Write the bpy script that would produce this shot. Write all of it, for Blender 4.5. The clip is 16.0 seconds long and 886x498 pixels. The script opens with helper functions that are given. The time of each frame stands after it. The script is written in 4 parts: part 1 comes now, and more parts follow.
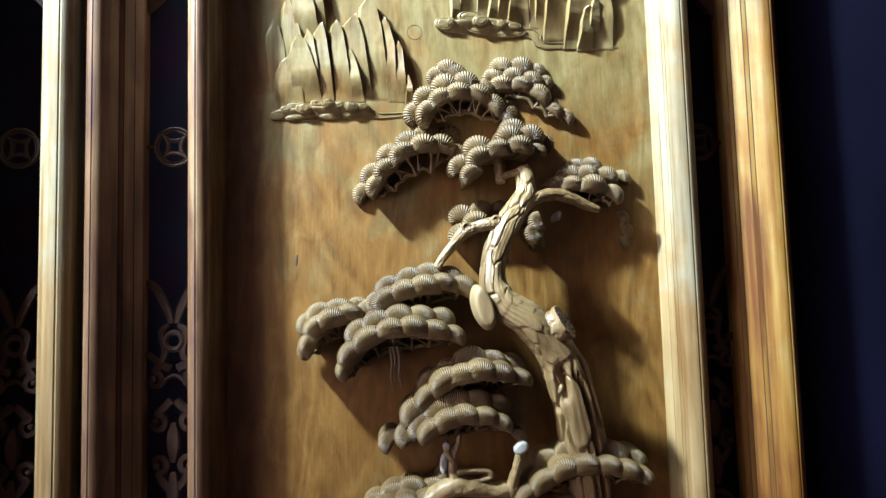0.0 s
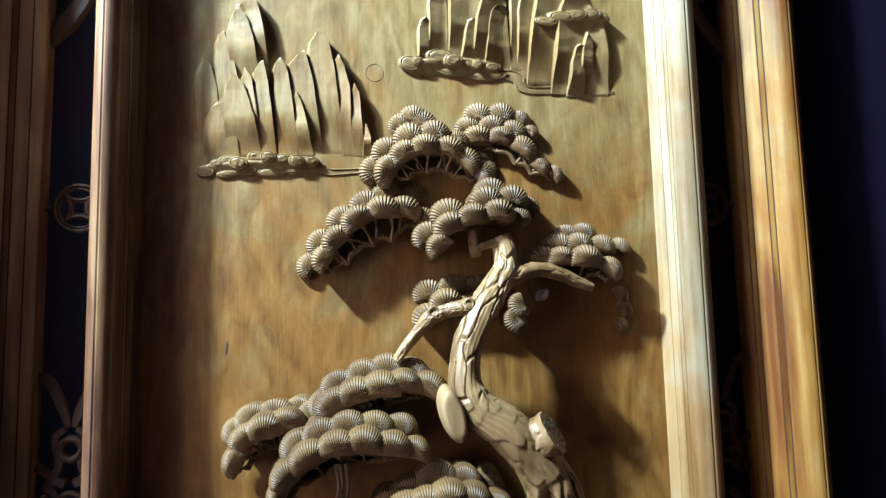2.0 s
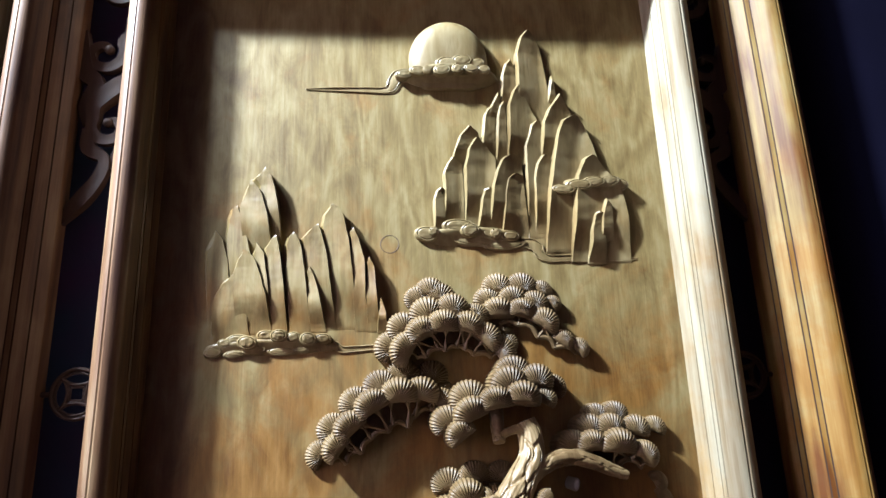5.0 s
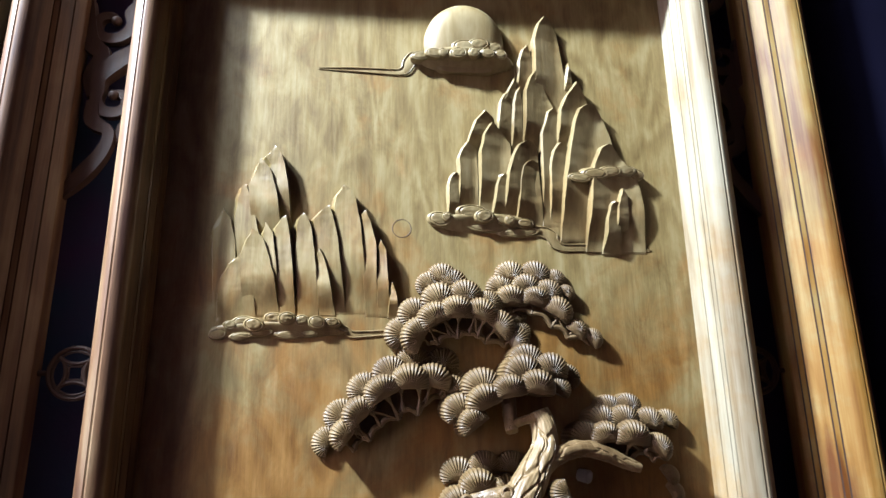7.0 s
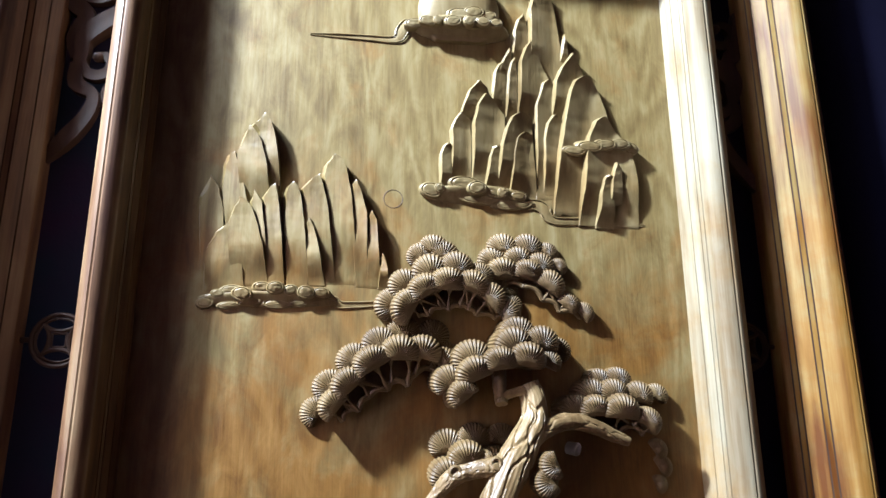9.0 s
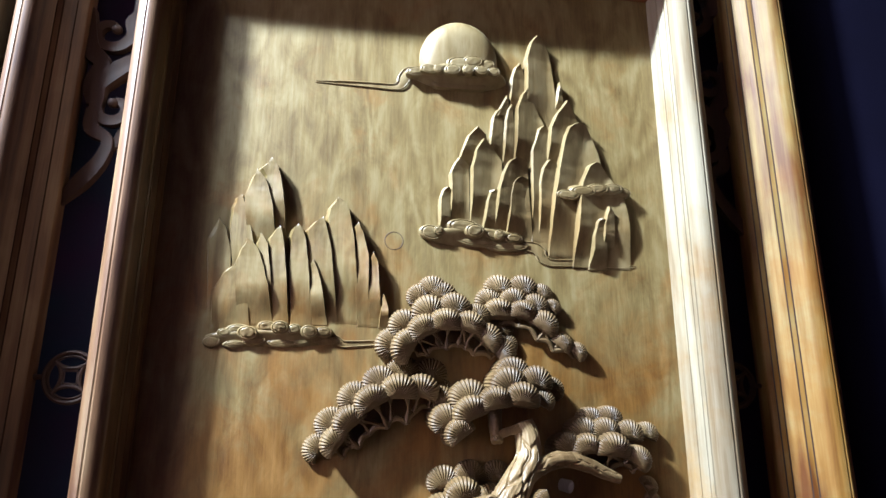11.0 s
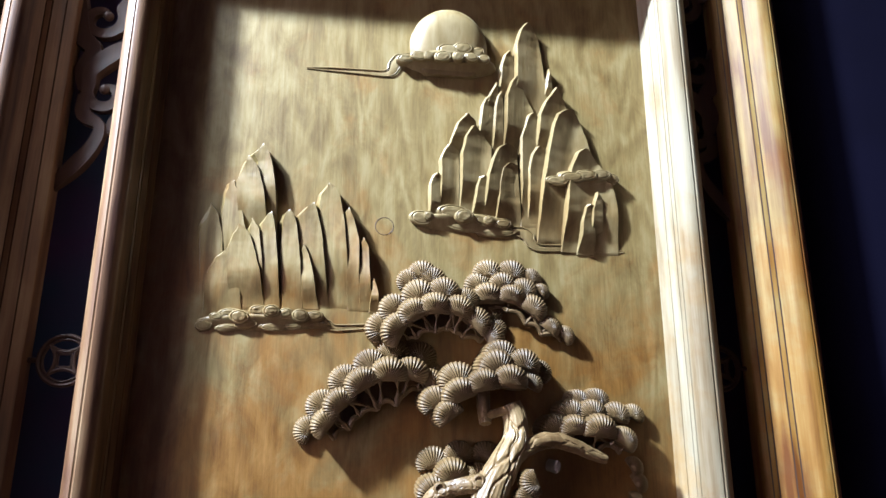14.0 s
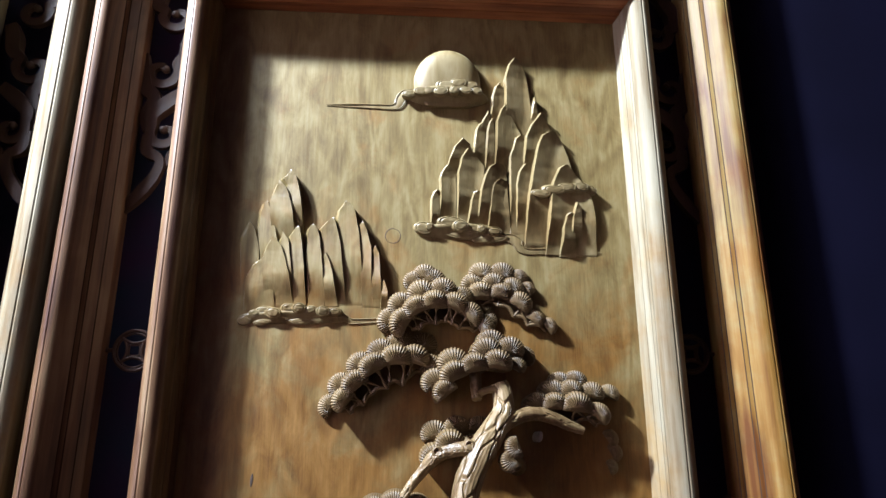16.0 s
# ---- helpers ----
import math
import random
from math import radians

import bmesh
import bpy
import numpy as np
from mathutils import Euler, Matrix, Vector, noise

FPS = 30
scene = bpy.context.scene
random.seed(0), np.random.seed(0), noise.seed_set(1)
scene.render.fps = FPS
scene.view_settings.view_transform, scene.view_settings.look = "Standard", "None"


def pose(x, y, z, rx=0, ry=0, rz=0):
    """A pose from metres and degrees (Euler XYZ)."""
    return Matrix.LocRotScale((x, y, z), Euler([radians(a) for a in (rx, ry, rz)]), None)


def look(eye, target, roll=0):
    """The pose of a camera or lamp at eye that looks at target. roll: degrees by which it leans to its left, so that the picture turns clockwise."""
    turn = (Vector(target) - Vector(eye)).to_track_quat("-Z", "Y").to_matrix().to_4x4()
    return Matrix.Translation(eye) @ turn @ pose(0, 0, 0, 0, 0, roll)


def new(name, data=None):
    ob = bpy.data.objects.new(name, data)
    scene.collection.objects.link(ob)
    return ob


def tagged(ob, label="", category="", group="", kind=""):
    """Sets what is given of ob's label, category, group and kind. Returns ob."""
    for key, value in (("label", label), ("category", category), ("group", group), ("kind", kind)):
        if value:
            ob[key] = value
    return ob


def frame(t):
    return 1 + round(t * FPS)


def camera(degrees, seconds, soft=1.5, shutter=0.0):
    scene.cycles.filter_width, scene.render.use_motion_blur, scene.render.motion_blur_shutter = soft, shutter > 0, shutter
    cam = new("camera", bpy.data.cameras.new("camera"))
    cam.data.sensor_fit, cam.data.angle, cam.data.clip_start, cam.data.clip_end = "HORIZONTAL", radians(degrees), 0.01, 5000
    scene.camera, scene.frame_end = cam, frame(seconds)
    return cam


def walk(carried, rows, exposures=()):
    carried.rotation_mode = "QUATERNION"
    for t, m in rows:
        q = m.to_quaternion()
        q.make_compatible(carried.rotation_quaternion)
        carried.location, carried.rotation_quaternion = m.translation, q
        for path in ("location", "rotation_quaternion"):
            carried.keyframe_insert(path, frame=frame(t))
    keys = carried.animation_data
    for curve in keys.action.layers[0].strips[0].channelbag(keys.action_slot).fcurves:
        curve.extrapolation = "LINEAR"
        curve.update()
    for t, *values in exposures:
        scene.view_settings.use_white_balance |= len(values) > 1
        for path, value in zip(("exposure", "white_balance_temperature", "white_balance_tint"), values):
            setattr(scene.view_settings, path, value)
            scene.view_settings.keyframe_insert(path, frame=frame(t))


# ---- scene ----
cam = camera(68.8, 16.0)
PATH = [
    (0, (-0.052, -1.113, 1.531), (0.112, 0.874, 1.679), -1.6),
    (0.5, (-0.029, -1.163, 1.546), (0.113, 0.827, 1.693), -0.6),
    (1, (-0.012, -1.12, 1.57), (0.139, 0.869, 1.72), -0.8),
    (1.5, (-0.021, -0.985, 1.572), (0.192, 0.993, 1.783), -0.7),
    (2, (-0.006, -0.936, 1.638), (0.21, 1.042, 1.842), -1.4),
    (2.5, (0.003, -0.921, 1.674), (0.207, 1.036, 2.033), -0.8),
    (3, (-0.014, -0.925, 1.725), (0.199, 1.017, 2.154), -2.0),
    (3.5, (0.001, -0.918, 1.749), (0.202, 1.008, 2.252), -2.6),
    (4, (0.0, -0.914, 1.752), (0.172, 1.012, 2.262), -2.8),
    (6.5, (-0.044, -0.886, 1.73), (0.189, 1.025, 2.275), -0.7),
    (7, (-0.05, -0.877, 1.729), (0.187, 1.038, 2.256), -0.8),
    (7.5, (-0.046, -0.866, 1.712), (0.225, 1.054, 2.199), -0.2),
    (8, (-0.026, -0.862, 1.692), (0.267, 1.06, 2.162), 0.8),
    (8.5, (-0.037, -0.859, 1.702), (0.254, 1.071, 2.137), 0.2),
    (9, (-0.05, -0.863, 1.719), (0.218, 1.063, 2.189), -0.2),
    (9.5, (-0.044, -0.875, 1.734), (0.21, 1.039, 2.255), -0.2),
    (10, (-0.053, -0.875, 1.737), (0.217, 1.035, 2.265), -0.3),
    (10.2, (-0.057, -0.881, 1.75), (0.211, 1.033, 2.265), -0.1),
    (12.3, (-0.047, -0.913, 1.729), (0.228, 0.994, 2.262), 0.5),
    (12.5, (-0.041, -0.91, 1.728), (0.227, 1.008, 2.227), 0.7),
    (13, (-0.042, -0.897, 1.717), (0.236, 1.024, 2.199), 0.8),
    (13.5, (-0.041, -0.892, 1.726), (0.234, 1.032, 2.2), 0.1),
    (14, (-0.046, -0.915, 1.733), (0.233, 1.003, 2.226), 0.1),
    (14.5, (-0.049, -0.934, 1.734), (0.203, 0.984, 2.243), 0.8),
    (15, (-0.039, -0.986, 1.746), (0.184, 0.932, 2.268), -0.5),
    (15.5, (-0.022, -1.04, 1.736), (0.183, 0.873, 2.28), -1.6),
    (16, (0.012, -1.078, 1.67), (0.146, 0.841, 2.217), -0.1),
]
walk(cam, [(t, look(eye, target, roll)) for t, eye, target, roll in PATH],
     exposures=[(0, 0.43, 6480, -3), (0.5, 0.43, 6420, 0), (1.2, 0.36, 6440, 0), (2.5, 0.14, 6500, 0), (4.0, 0.05, 6430, 8), (6.4, 0.05, 6400, 10), (8.2, 0.06, 6380, 10),
                (10.2, 0.07, 6320, 10), (12.3, -0.08, 6360, 10), (13.2, 0.10, 6330, 10), (14.5, 0.10, 6300, 11), (15.3, -0.10, 6440, 12), (16.0, -0.11, 6440, 12)])

# ---- light ----
world = bpy.data.worlds.new("world")
scene.world = world
world.use_nodes = True
world.node_tree.nodes["Background"].inputs["Color"].default_value = (0.47, 0.378, 0.44, 1)
world.node_tree.nodes["Background"].inputs["Strength"].default_value = 11.0


def spot(name, at, aim, watts, radius, colour, cone, blend):
    data = bpy.data.lights.new(name, "SPOT")
    data.energy, data.shadow_soft_size, data.color = watts, radius, colour
    data.spot_size, data.spot_blend = radians(cone), blend
    ob = new(name, data)
    ob.matrix_world = look(at, aim)
    return ob


# two shaded ceiling spots, up and to one side of the screen
spot("ceiling_spot", (-2.81, -1.42, 4.85), (-1.40, 0.0, 3.60), 9100, 0.14, (0.865, 1.0, 1.18), 56, 1.0)
spot("ceiling_spot", (-2.22, -1.50, 4.85), (-1.1, 0.0, 3.45), 1100, 0.20, (0.865, 1.0, 1.18), 52, 1.0)


# ---- materials ----
def node_material(name, rough=0.5, metal=0.0):
    m = bpy.data.materials.new(name)
    m.use_nodes = True
    nt = m.node_tree
    b = nt.nodes["Principled BSDF"]
    b.inputs["Roughness"].default_value, b.inputs["Metallic"].default_value = rough, metal
    return m, nt, b


def wood(name, dark, mid, light, rough=0.45, along="Z", figure=1.0, relief=0.25, grain=1.0, blotch=0.5, streaks=0.7, patch=0.0, bands_by=0.11, mottle=(20, 0.4, 0.6), run=0.035, falloff_z=None):
    """Oiled timber: long grain, slow cathedral figure, blotches and fine pores."""
    m, nt, b = node_material(name, rough)
    N, L = nt.nodes.new, nt.links.new
    geo = N("ShaderNodeNewGeometry")
    far = N("ShaderNodeMapping")
    near = N("ShaderNodeMapping")
    fine = N("ShaderNodeMapping")
    stretch = {"Z": (1, 1, 0.10), "X": (0.10, 1, 1), "Y": (1, 0.1, 1)}[along]
    far.inputs["Scale"].default_value = Vector(stretch) * 9 * grain
    near.inputs["Scale"].default_value = Vector([s if s == 1 else run for s in stretch]) * 90 * grain
    fine.inputs["Scale"].default_value = Vector([s if s == 1 else 0.05 for s in stretch]) * 420 * grain
    for k in (far, near, fine):
        L(geo.outputs["Position"], k.inputs["Vector"])
    slow = N("ShaderNodeTexNoise")
    slow.inputs["Scale"].default_value, slow.inputs["Detail"].default_value = 1.0, 3
    slow.inputs["Distortion"].default_value = 0.8
    L(far.outputs[0], slow.inputs["Vector"])
    bands = N("ShaderNodeMath")
    bands.operation = "MULTIPLY"
    bands.inputs[1].default_value = 26 * figure
    L(slow.outputs["Fac"], bands.inputs[0])
    wave = N("ShaderNodeMath")
    wave.operation = "SINE"
    L(bands.outputs[0], wave.inputs[0])
    streak = N("ShaderNodeTexNoise")
    streak.inputs["Scale"].default_value, streak.inputs["Detail"].default_value = 1.0, 5
    L(near.outputs[0], streak.inputs["Vector"])
    pores = N("ShaderNodeTexNoise")
    pores.inputs["Scale"].default_value, pores.inputs["Detail"].default_value = 1.0, 2
    L(fine.outputs[0], pores.inputs["Vector"])
    stain = N("ShaderNodeTexNoise")
    stain.inputs["Scale"].default_value, stain.inputs["Detail"].default_value = 1.0, 5
    stain.inputs["Distortion"].default_value = mottle[2]
    broad = N("ShaderNodeMapping")
    broad.inputs["Scale"].default_value = Vector([s if s == 1 else mottle[1] for s in stretch]) * mottle[0]
    L(geo.outputs["Position"], broad.inputs["Vector"])
    L(broad.outputs[0], stain.inputs["Vector"])
    mix = N("ShaderNodeMath")
    mix.operation = "MULTIPLY_ADD"
    mix.inputs[1].default_value = bands_by
    L(wave.outputs[0], mix.inputs[0])
    soft = N("ShaderNodeMath")
    soft.operation = "MULTIPLY_ADD"
    soft.inputs[1].default_value, soft.inputs[2].default_value = streaks, 0.5 - 0.5 * streaks
    L(streak.outputs["Fac"], soft.inputs[0])
    L(soft.outputs[0], mix.inputs[2])
    mix2 = N("ShaderNodeMath")
    mix2.operation = "MULTIPLY_ADD"
    mix2.inputs[1].default_value = blotch
    L(stain.outputs["Fac"], mix2.inputs[0])
    L(mix.outputs[0], mix2.inputs[2])
    sub = N("ShaderNodeMath")
    sub.operation = "SUBTRACT"
    sub.inputs[1].default_value = blotch * 0.5
    L(mix2.outputs[0], sub.inputs[0])
    mix3 = N("ShaderNodeMath")
    mix3.operation = "MULTIPLY_ADD"
    mix3.inputs[1].default_value = 0.16
    L(pores.outputs["Fac"], mix3.inputs[0])
    L(sub.outputs[0], mix3.inputs[2])
    ramp = N("ShaderNodeValToRGB")
    ramp.color_ramp.elements[0].position, ramp.color_ramp.elements[0].color = 0.36, (*dark, 1)
    ramp.color_ramp.elements[1].position, ramp.color_ramp.elements[1].color = 0.92, (*light, 1)
    e = ramp.color_ramp.elements.new(0.62)
    e.color = (*mid, 1)
    L(mix3.outputs[0], ramp.inputs["Fac"])
    colour = ramp.outputs["Color"]
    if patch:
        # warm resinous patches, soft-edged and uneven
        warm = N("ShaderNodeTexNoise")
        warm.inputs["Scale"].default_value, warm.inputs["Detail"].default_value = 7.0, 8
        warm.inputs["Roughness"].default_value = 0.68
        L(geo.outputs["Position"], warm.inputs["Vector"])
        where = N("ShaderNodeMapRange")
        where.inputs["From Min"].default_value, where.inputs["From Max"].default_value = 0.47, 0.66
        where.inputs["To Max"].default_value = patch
        if falloff_z:
            # painted-in light: tint grows redder downwards, where the light is dimmer and warmer
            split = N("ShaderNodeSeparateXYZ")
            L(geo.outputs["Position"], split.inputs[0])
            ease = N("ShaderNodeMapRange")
            ease.inputs["From Min"].default_value, ease.inputs["From Max"].default_value = falloff_z[1], falloff_z[0]
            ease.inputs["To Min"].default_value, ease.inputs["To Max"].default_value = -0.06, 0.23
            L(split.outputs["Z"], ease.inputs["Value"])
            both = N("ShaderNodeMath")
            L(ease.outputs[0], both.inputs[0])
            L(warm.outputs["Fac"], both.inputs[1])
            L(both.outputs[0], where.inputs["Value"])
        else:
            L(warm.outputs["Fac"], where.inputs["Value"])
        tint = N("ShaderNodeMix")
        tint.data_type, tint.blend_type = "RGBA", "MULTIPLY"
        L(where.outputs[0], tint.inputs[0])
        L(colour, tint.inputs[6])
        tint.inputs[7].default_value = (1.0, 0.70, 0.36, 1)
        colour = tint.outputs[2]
    L(colour, b.inputs["Base Color"])
    rr = N("ShaderNodeMapRange")
    rr.inputs["To Min"].default_value, rr.inputs["To Max"].default_value = rough - 0.08, rough + 0.14
    L(streak.outputs["Fac"], rr.inputs["Value"])
    L(rr.outputs[0], b.inputs["Roughness"])
    height = N("ShaderNodeMath")
    height.operation = "MULTIPLY_ADD"
    height.inputs[1].default_value = 0.6
    L(pores.outputs["Fac"], height.inputs[0])
    L(streak.outputs["Fac"], height.inputs[2])
    bump = N("ShaderNodeBump")
    bump.inputs["Strength"].default_value, bump.inputs["Distance"].default_value = relief, 0.002
    L(height.outputs[0], bump.inputs["Height"])
    L(bump.outputs[0], b.inputs["Normal"])
    return m


def veneer(name, dark, mid, light, rough=0.38, falloff_z=(1.42, 2.12)):
    """Plain-sawn oiled board: cloudy figure, a few slow arching bands, short fibres, and a redder lower end that paints
    in its dimmer, warmer light.
    """
    m, nt, b = node_material(name, rough)
    N, L = nt.nodes.new, nt.links.new
    geo = N("ShaderNodeNewGeometry")

    def grain(scale, detail, roughness, twist):
        """Noise over the board; scale is per metre across, through and along it."""
        place, tex = N("ShaderNodeMapping"), N("ShaderNodeTexNoise")
        place.inputs["Scale"].default_value = scale
        tex.inputs["Scale"].default_value, tex.inputs["Detail"].default_value = 1.0, detail
        tex.inputs["Roughness"].default_value, tex.inputs["Distortion"].default_value = roughness, twist
        L(geo.outputs["Position"], place.inputs["Vector"])
        L(place.outputs[0], tex.inputs["Vector"])
        return tex.outputs["Fac"]

    def add(a, by, c):
        k = N("ShaderNodeMath")
        k.operation = "MULTIPLY_ADD"
        L(a, k.inputs[0])
        k.inputs[1].default_value = by
        if isinstance(c, float):
            k.inputs[2].default_value = c
        else:
            L(c, k.inputs[2])
        return k.outputs[0]

    cloud_figure = grain((30, 20, 13), 7, 0.68, 0.8)
    slow = grain((6.5, 4, 2.2), 3, 0.48, 0.5)
    fibre = grain((230, 60, 16), 3, 0.6, 0.0)
    pores = grain((520, 200, 24), 2, 0.5, 0.0)
    arch = N("ShaderNodeMath")
    arch.operation = "SINE"
    L(add(slow, 64.0, 0.0), arch.inputs[0])
    tone = add(cloud_figure, 0.68, 0.012)
    tone = add(arch.outputs[0], 0.065, tone)
    tone = add(fibre, 0.26, tone)
    tone = add(pores, 0.16, tone)
    ramp = N("ShaderNodeValToRGB")
    ramp.color_ramp.elements[0].position, ramp.color_ramp.elements[0].color = 0.34, (*dark, 1)
    ramp.color_ramp.elements[1].position, ramp.color_ramp.elements[1].color = 0.80, (*light, 1)
    ramp.color_ramp.elements.new(0.56).color = (*mid, 1)
    L(tone, ramp.inputs["Fac"])
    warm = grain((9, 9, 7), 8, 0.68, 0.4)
    # tint strengthens downwards, standing in for the light's warm fall-off
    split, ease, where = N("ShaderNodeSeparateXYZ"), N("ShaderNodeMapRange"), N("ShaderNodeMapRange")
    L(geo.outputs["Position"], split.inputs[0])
    ease.inputs["From Min"].default_value, ease.inputs["From Max"].default_value = falloff_z[1], falloff_z[0]
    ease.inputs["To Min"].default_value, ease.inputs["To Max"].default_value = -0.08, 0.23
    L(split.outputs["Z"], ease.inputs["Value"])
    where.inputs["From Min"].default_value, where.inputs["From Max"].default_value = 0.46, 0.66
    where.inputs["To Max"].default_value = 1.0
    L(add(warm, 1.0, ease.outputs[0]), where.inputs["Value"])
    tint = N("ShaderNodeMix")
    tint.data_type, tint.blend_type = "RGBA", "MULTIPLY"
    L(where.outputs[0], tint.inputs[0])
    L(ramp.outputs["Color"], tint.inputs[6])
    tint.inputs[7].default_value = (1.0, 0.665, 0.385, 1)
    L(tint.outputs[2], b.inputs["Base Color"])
    gloss = N("ShaderNodeMapRange")
    gloss.inputs["To Min"].default_value, gloss.inputs["To Max"].default_value = rough - 0.08, rough + 0.16
    L(fibre, gloss.inputs["Value"])
    L(gloss.outputs[0], b.inputs["Roughness"])
    bump = N("ShaderNodeBump")
    bump.inputs["Strength"].default_value, bump.inputs["Distance"].default_value = 0.06, 0.002
    L(add(pores, 0.7, fibre), bump.inputs["Height"])
    L(bump.outputs[0], b.inputs["Normal"])
    return m


def plaster(name, colour, rough=0.85, scale=3.0, vary=0.4, other=None):
    m, nt, b = node_material(name, rough)
    b.inputs["Specular IOR Level"].default_value = 0.06
    N, L = nt.nodes.new, nt.links.new
    geo = N("ShaderNodeNewGeometry")
    n1 = N("ShaderNodeTexNoise")
    n1.inputs["Scale"].default_value, n1.inputs["Detail"].default_value = scale, 6
    L(geo.outputs["Position"], n1.inputs["Vector"])
    ramp = N("ShaderNodeValToRGB")
    c = Vector(colour)
    ramp.color_ramp.elements[0].position, ramp.color_ramp.elements[0].color = 0.3, (*(c * (1 - vary)), 1)
    ramp.color_ramp.elements[1].position, ramp.color_ramp.elements[1].color = 0.75, (*(Vector(other) if other else c * (1 + vary)), 1)
    L(n1.outputs["Fac"], ramp.inputs["Fac"])
    L(ramp.outputs["Color"], b.inputs["Base Color"])
    n2 = N("ShaderNodeTexNoise")
    n2.inputs["Scale"].default_value, n2.inputs["Detail"].default_value = 180, 4
    L(geo.outputs["Position"], n2.inputs["Vector"])
    bump = N("ShaderNodeBump")
    bump.inputs["Strength"].default_value, bump.inputs["Distance"].default_value = 0.25, 0.002
    L(n2.outputs["Fac"], bump.inputs["Height"])
    L(bump.outputs[0], b.inputs["Normal"])
    return m


BOARD = veneer("board_wood", (0.074, 0.046, 0.014), (0.142, 0.103, 0.038), (0.208, 0.168, 0.080), falloff_z=(1.44, 2.12))
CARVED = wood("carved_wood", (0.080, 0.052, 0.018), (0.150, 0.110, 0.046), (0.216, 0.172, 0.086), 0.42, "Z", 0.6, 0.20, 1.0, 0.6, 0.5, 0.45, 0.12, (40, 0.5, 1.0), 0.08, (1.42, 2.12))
PINE = wood("needle_wood", (0.060, 0.034, 0.012), (0.112, 0.070, 0.026), (0.166, 0.113, 0.047), 0.50, "Z", 0.5, 0.12, 1.0, 0.6, 0.5)
BARK = wood("bark_wood", (0.095, 0.056, 0.022), (0.184, 0.122, 0.054), (0.262, 0.192, 0.098), 0.44, "Z", 0.5, 0.3, 1.3, 0.6, 0.6)
CUTFACE = wood("cut_face_wood", (0.150, 0.096, 0.040), (0.235, 0.165, 0.080), (0.300, 0.225, 0.120), 0.58, "Z", 0.8, 0.10, 1.3, 0.5, 0.6)
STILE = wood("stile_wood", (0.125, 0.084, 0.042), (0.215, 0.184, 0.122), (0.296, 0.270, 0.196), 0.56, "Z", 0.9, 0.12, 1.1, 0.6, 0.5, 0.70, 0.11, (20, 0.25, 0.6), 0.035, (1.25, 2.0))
# same timber as STILE, darker and redder: shade painted in for the left bars
SHADED_STILE = wood("shaded_stile_wood", (0.046, 0.018, 0.010), (0.130, 0.068, 0.032), (0.230, 0.160, 0.086), 0.40, "Z", 0.9, 0.12, 1.0, 0.6, 0.60)
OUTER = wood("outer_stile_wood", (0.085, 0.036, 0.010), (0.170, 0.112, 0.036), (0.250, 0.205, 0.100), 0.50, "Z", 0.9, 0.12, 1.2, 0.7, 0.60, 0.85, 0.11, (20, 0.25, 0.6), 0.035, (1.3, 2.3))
for bar_wood in (STILE, OUTER):
    bar_wood.node_tree.nodes["Principled BSDF"].inputs["Specular IOR Level"].default_value = 0.18   # dry, unpolished
RAIL = wood("rail_wood", (0.150, 0.044, 0.014), (0.310, 0.110, 0.038), (0.400, 0.180, 0.070), 0.44, "X", 0.9, 0.12, 0.8, 0.6, 0.75)
# pale cut wood; the white sheen of the twig ends is in this colour
CUT = wood("cut_twig_wood", (0.18, 0.16, 0.14), (0.27, 0.26, 0.24), (0.36, 0.36, 0.35), 0.35, "Z", 0.5, 0.1, 1.5, 0.4, 0.4)
# near-black, so the recessed strips' deep shade lies in the wood's colour
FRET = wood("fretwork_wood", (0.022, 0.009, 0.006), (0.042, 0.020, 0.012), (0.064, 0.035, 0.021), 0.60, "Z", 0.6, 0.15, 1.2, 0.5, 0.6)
PIT = wood("pit_wood", (0.020, 0.012, 0.008), (0.030, 0.018, 0.012), (0.05, 0.03, 0.02), 0.7, "Z", 0.6, 0.15, 1.2, 0.5, 0.6)
NAVY = plaster("navy_paint", (0.0036, 0.0034, 0.0120), 0.75, 2.0, 0.45)
TEAL = plaster("teal_cloth", (0.060, 0.030, 0.080), 0.8, 9.0, 0.4, (0.018, 0.032, 0.056))
WALLS = plaster("wall_plaster", (0.20, 0.145, 0.155), 0.9, 1.5, 0.2)
FLOOR = plaster("floor_stone", (0.13, 0.095, 0.085), 0.6, 4.0, 0.3)


# ---- mesh helpers ----
def smooth(me, angle=None):
    for p in me.polygons:
        p.use_smooth = True
    if angle is not None:
        me.set_sharp_from_angle(angle=radians(angle))
    return me


def mesh_of(name, bm, material, angle=35):
    me = bpy.data.meshes.new(name)
    bm.to_mesh(me)
    bm.free()
    me.materials.append(material)
    return smooth(me, angle)


def part(name, bm, material, parent, label="", angle=35):
    ob = new(name, mesh_of(name, bm, material, angle))
    ob.parent = parent
    return tagged(ob, label=label)


def box(bm, lo, hi, bevel=0.0):
    (x0, y0, z0), (x1, y1, z1) = lo, hi
    m = Matrix.LocRotScale(((x0 + x1) / 2, (y0 + y1) / 2, (z0 + z1) / 2), None, (x1 - x0, y1 - y0, z1 - z0))
    r = bmesh.ops.create_cube(bm, size=1, matrix=m)
    if bevel:
        edges = list({e for v in r["verts"] for e in v.link_edges})
        bmesh.ops.bevel(bm, geom=edges, offset=bevel, segments=2, affect="EDGES", profile=0.6)


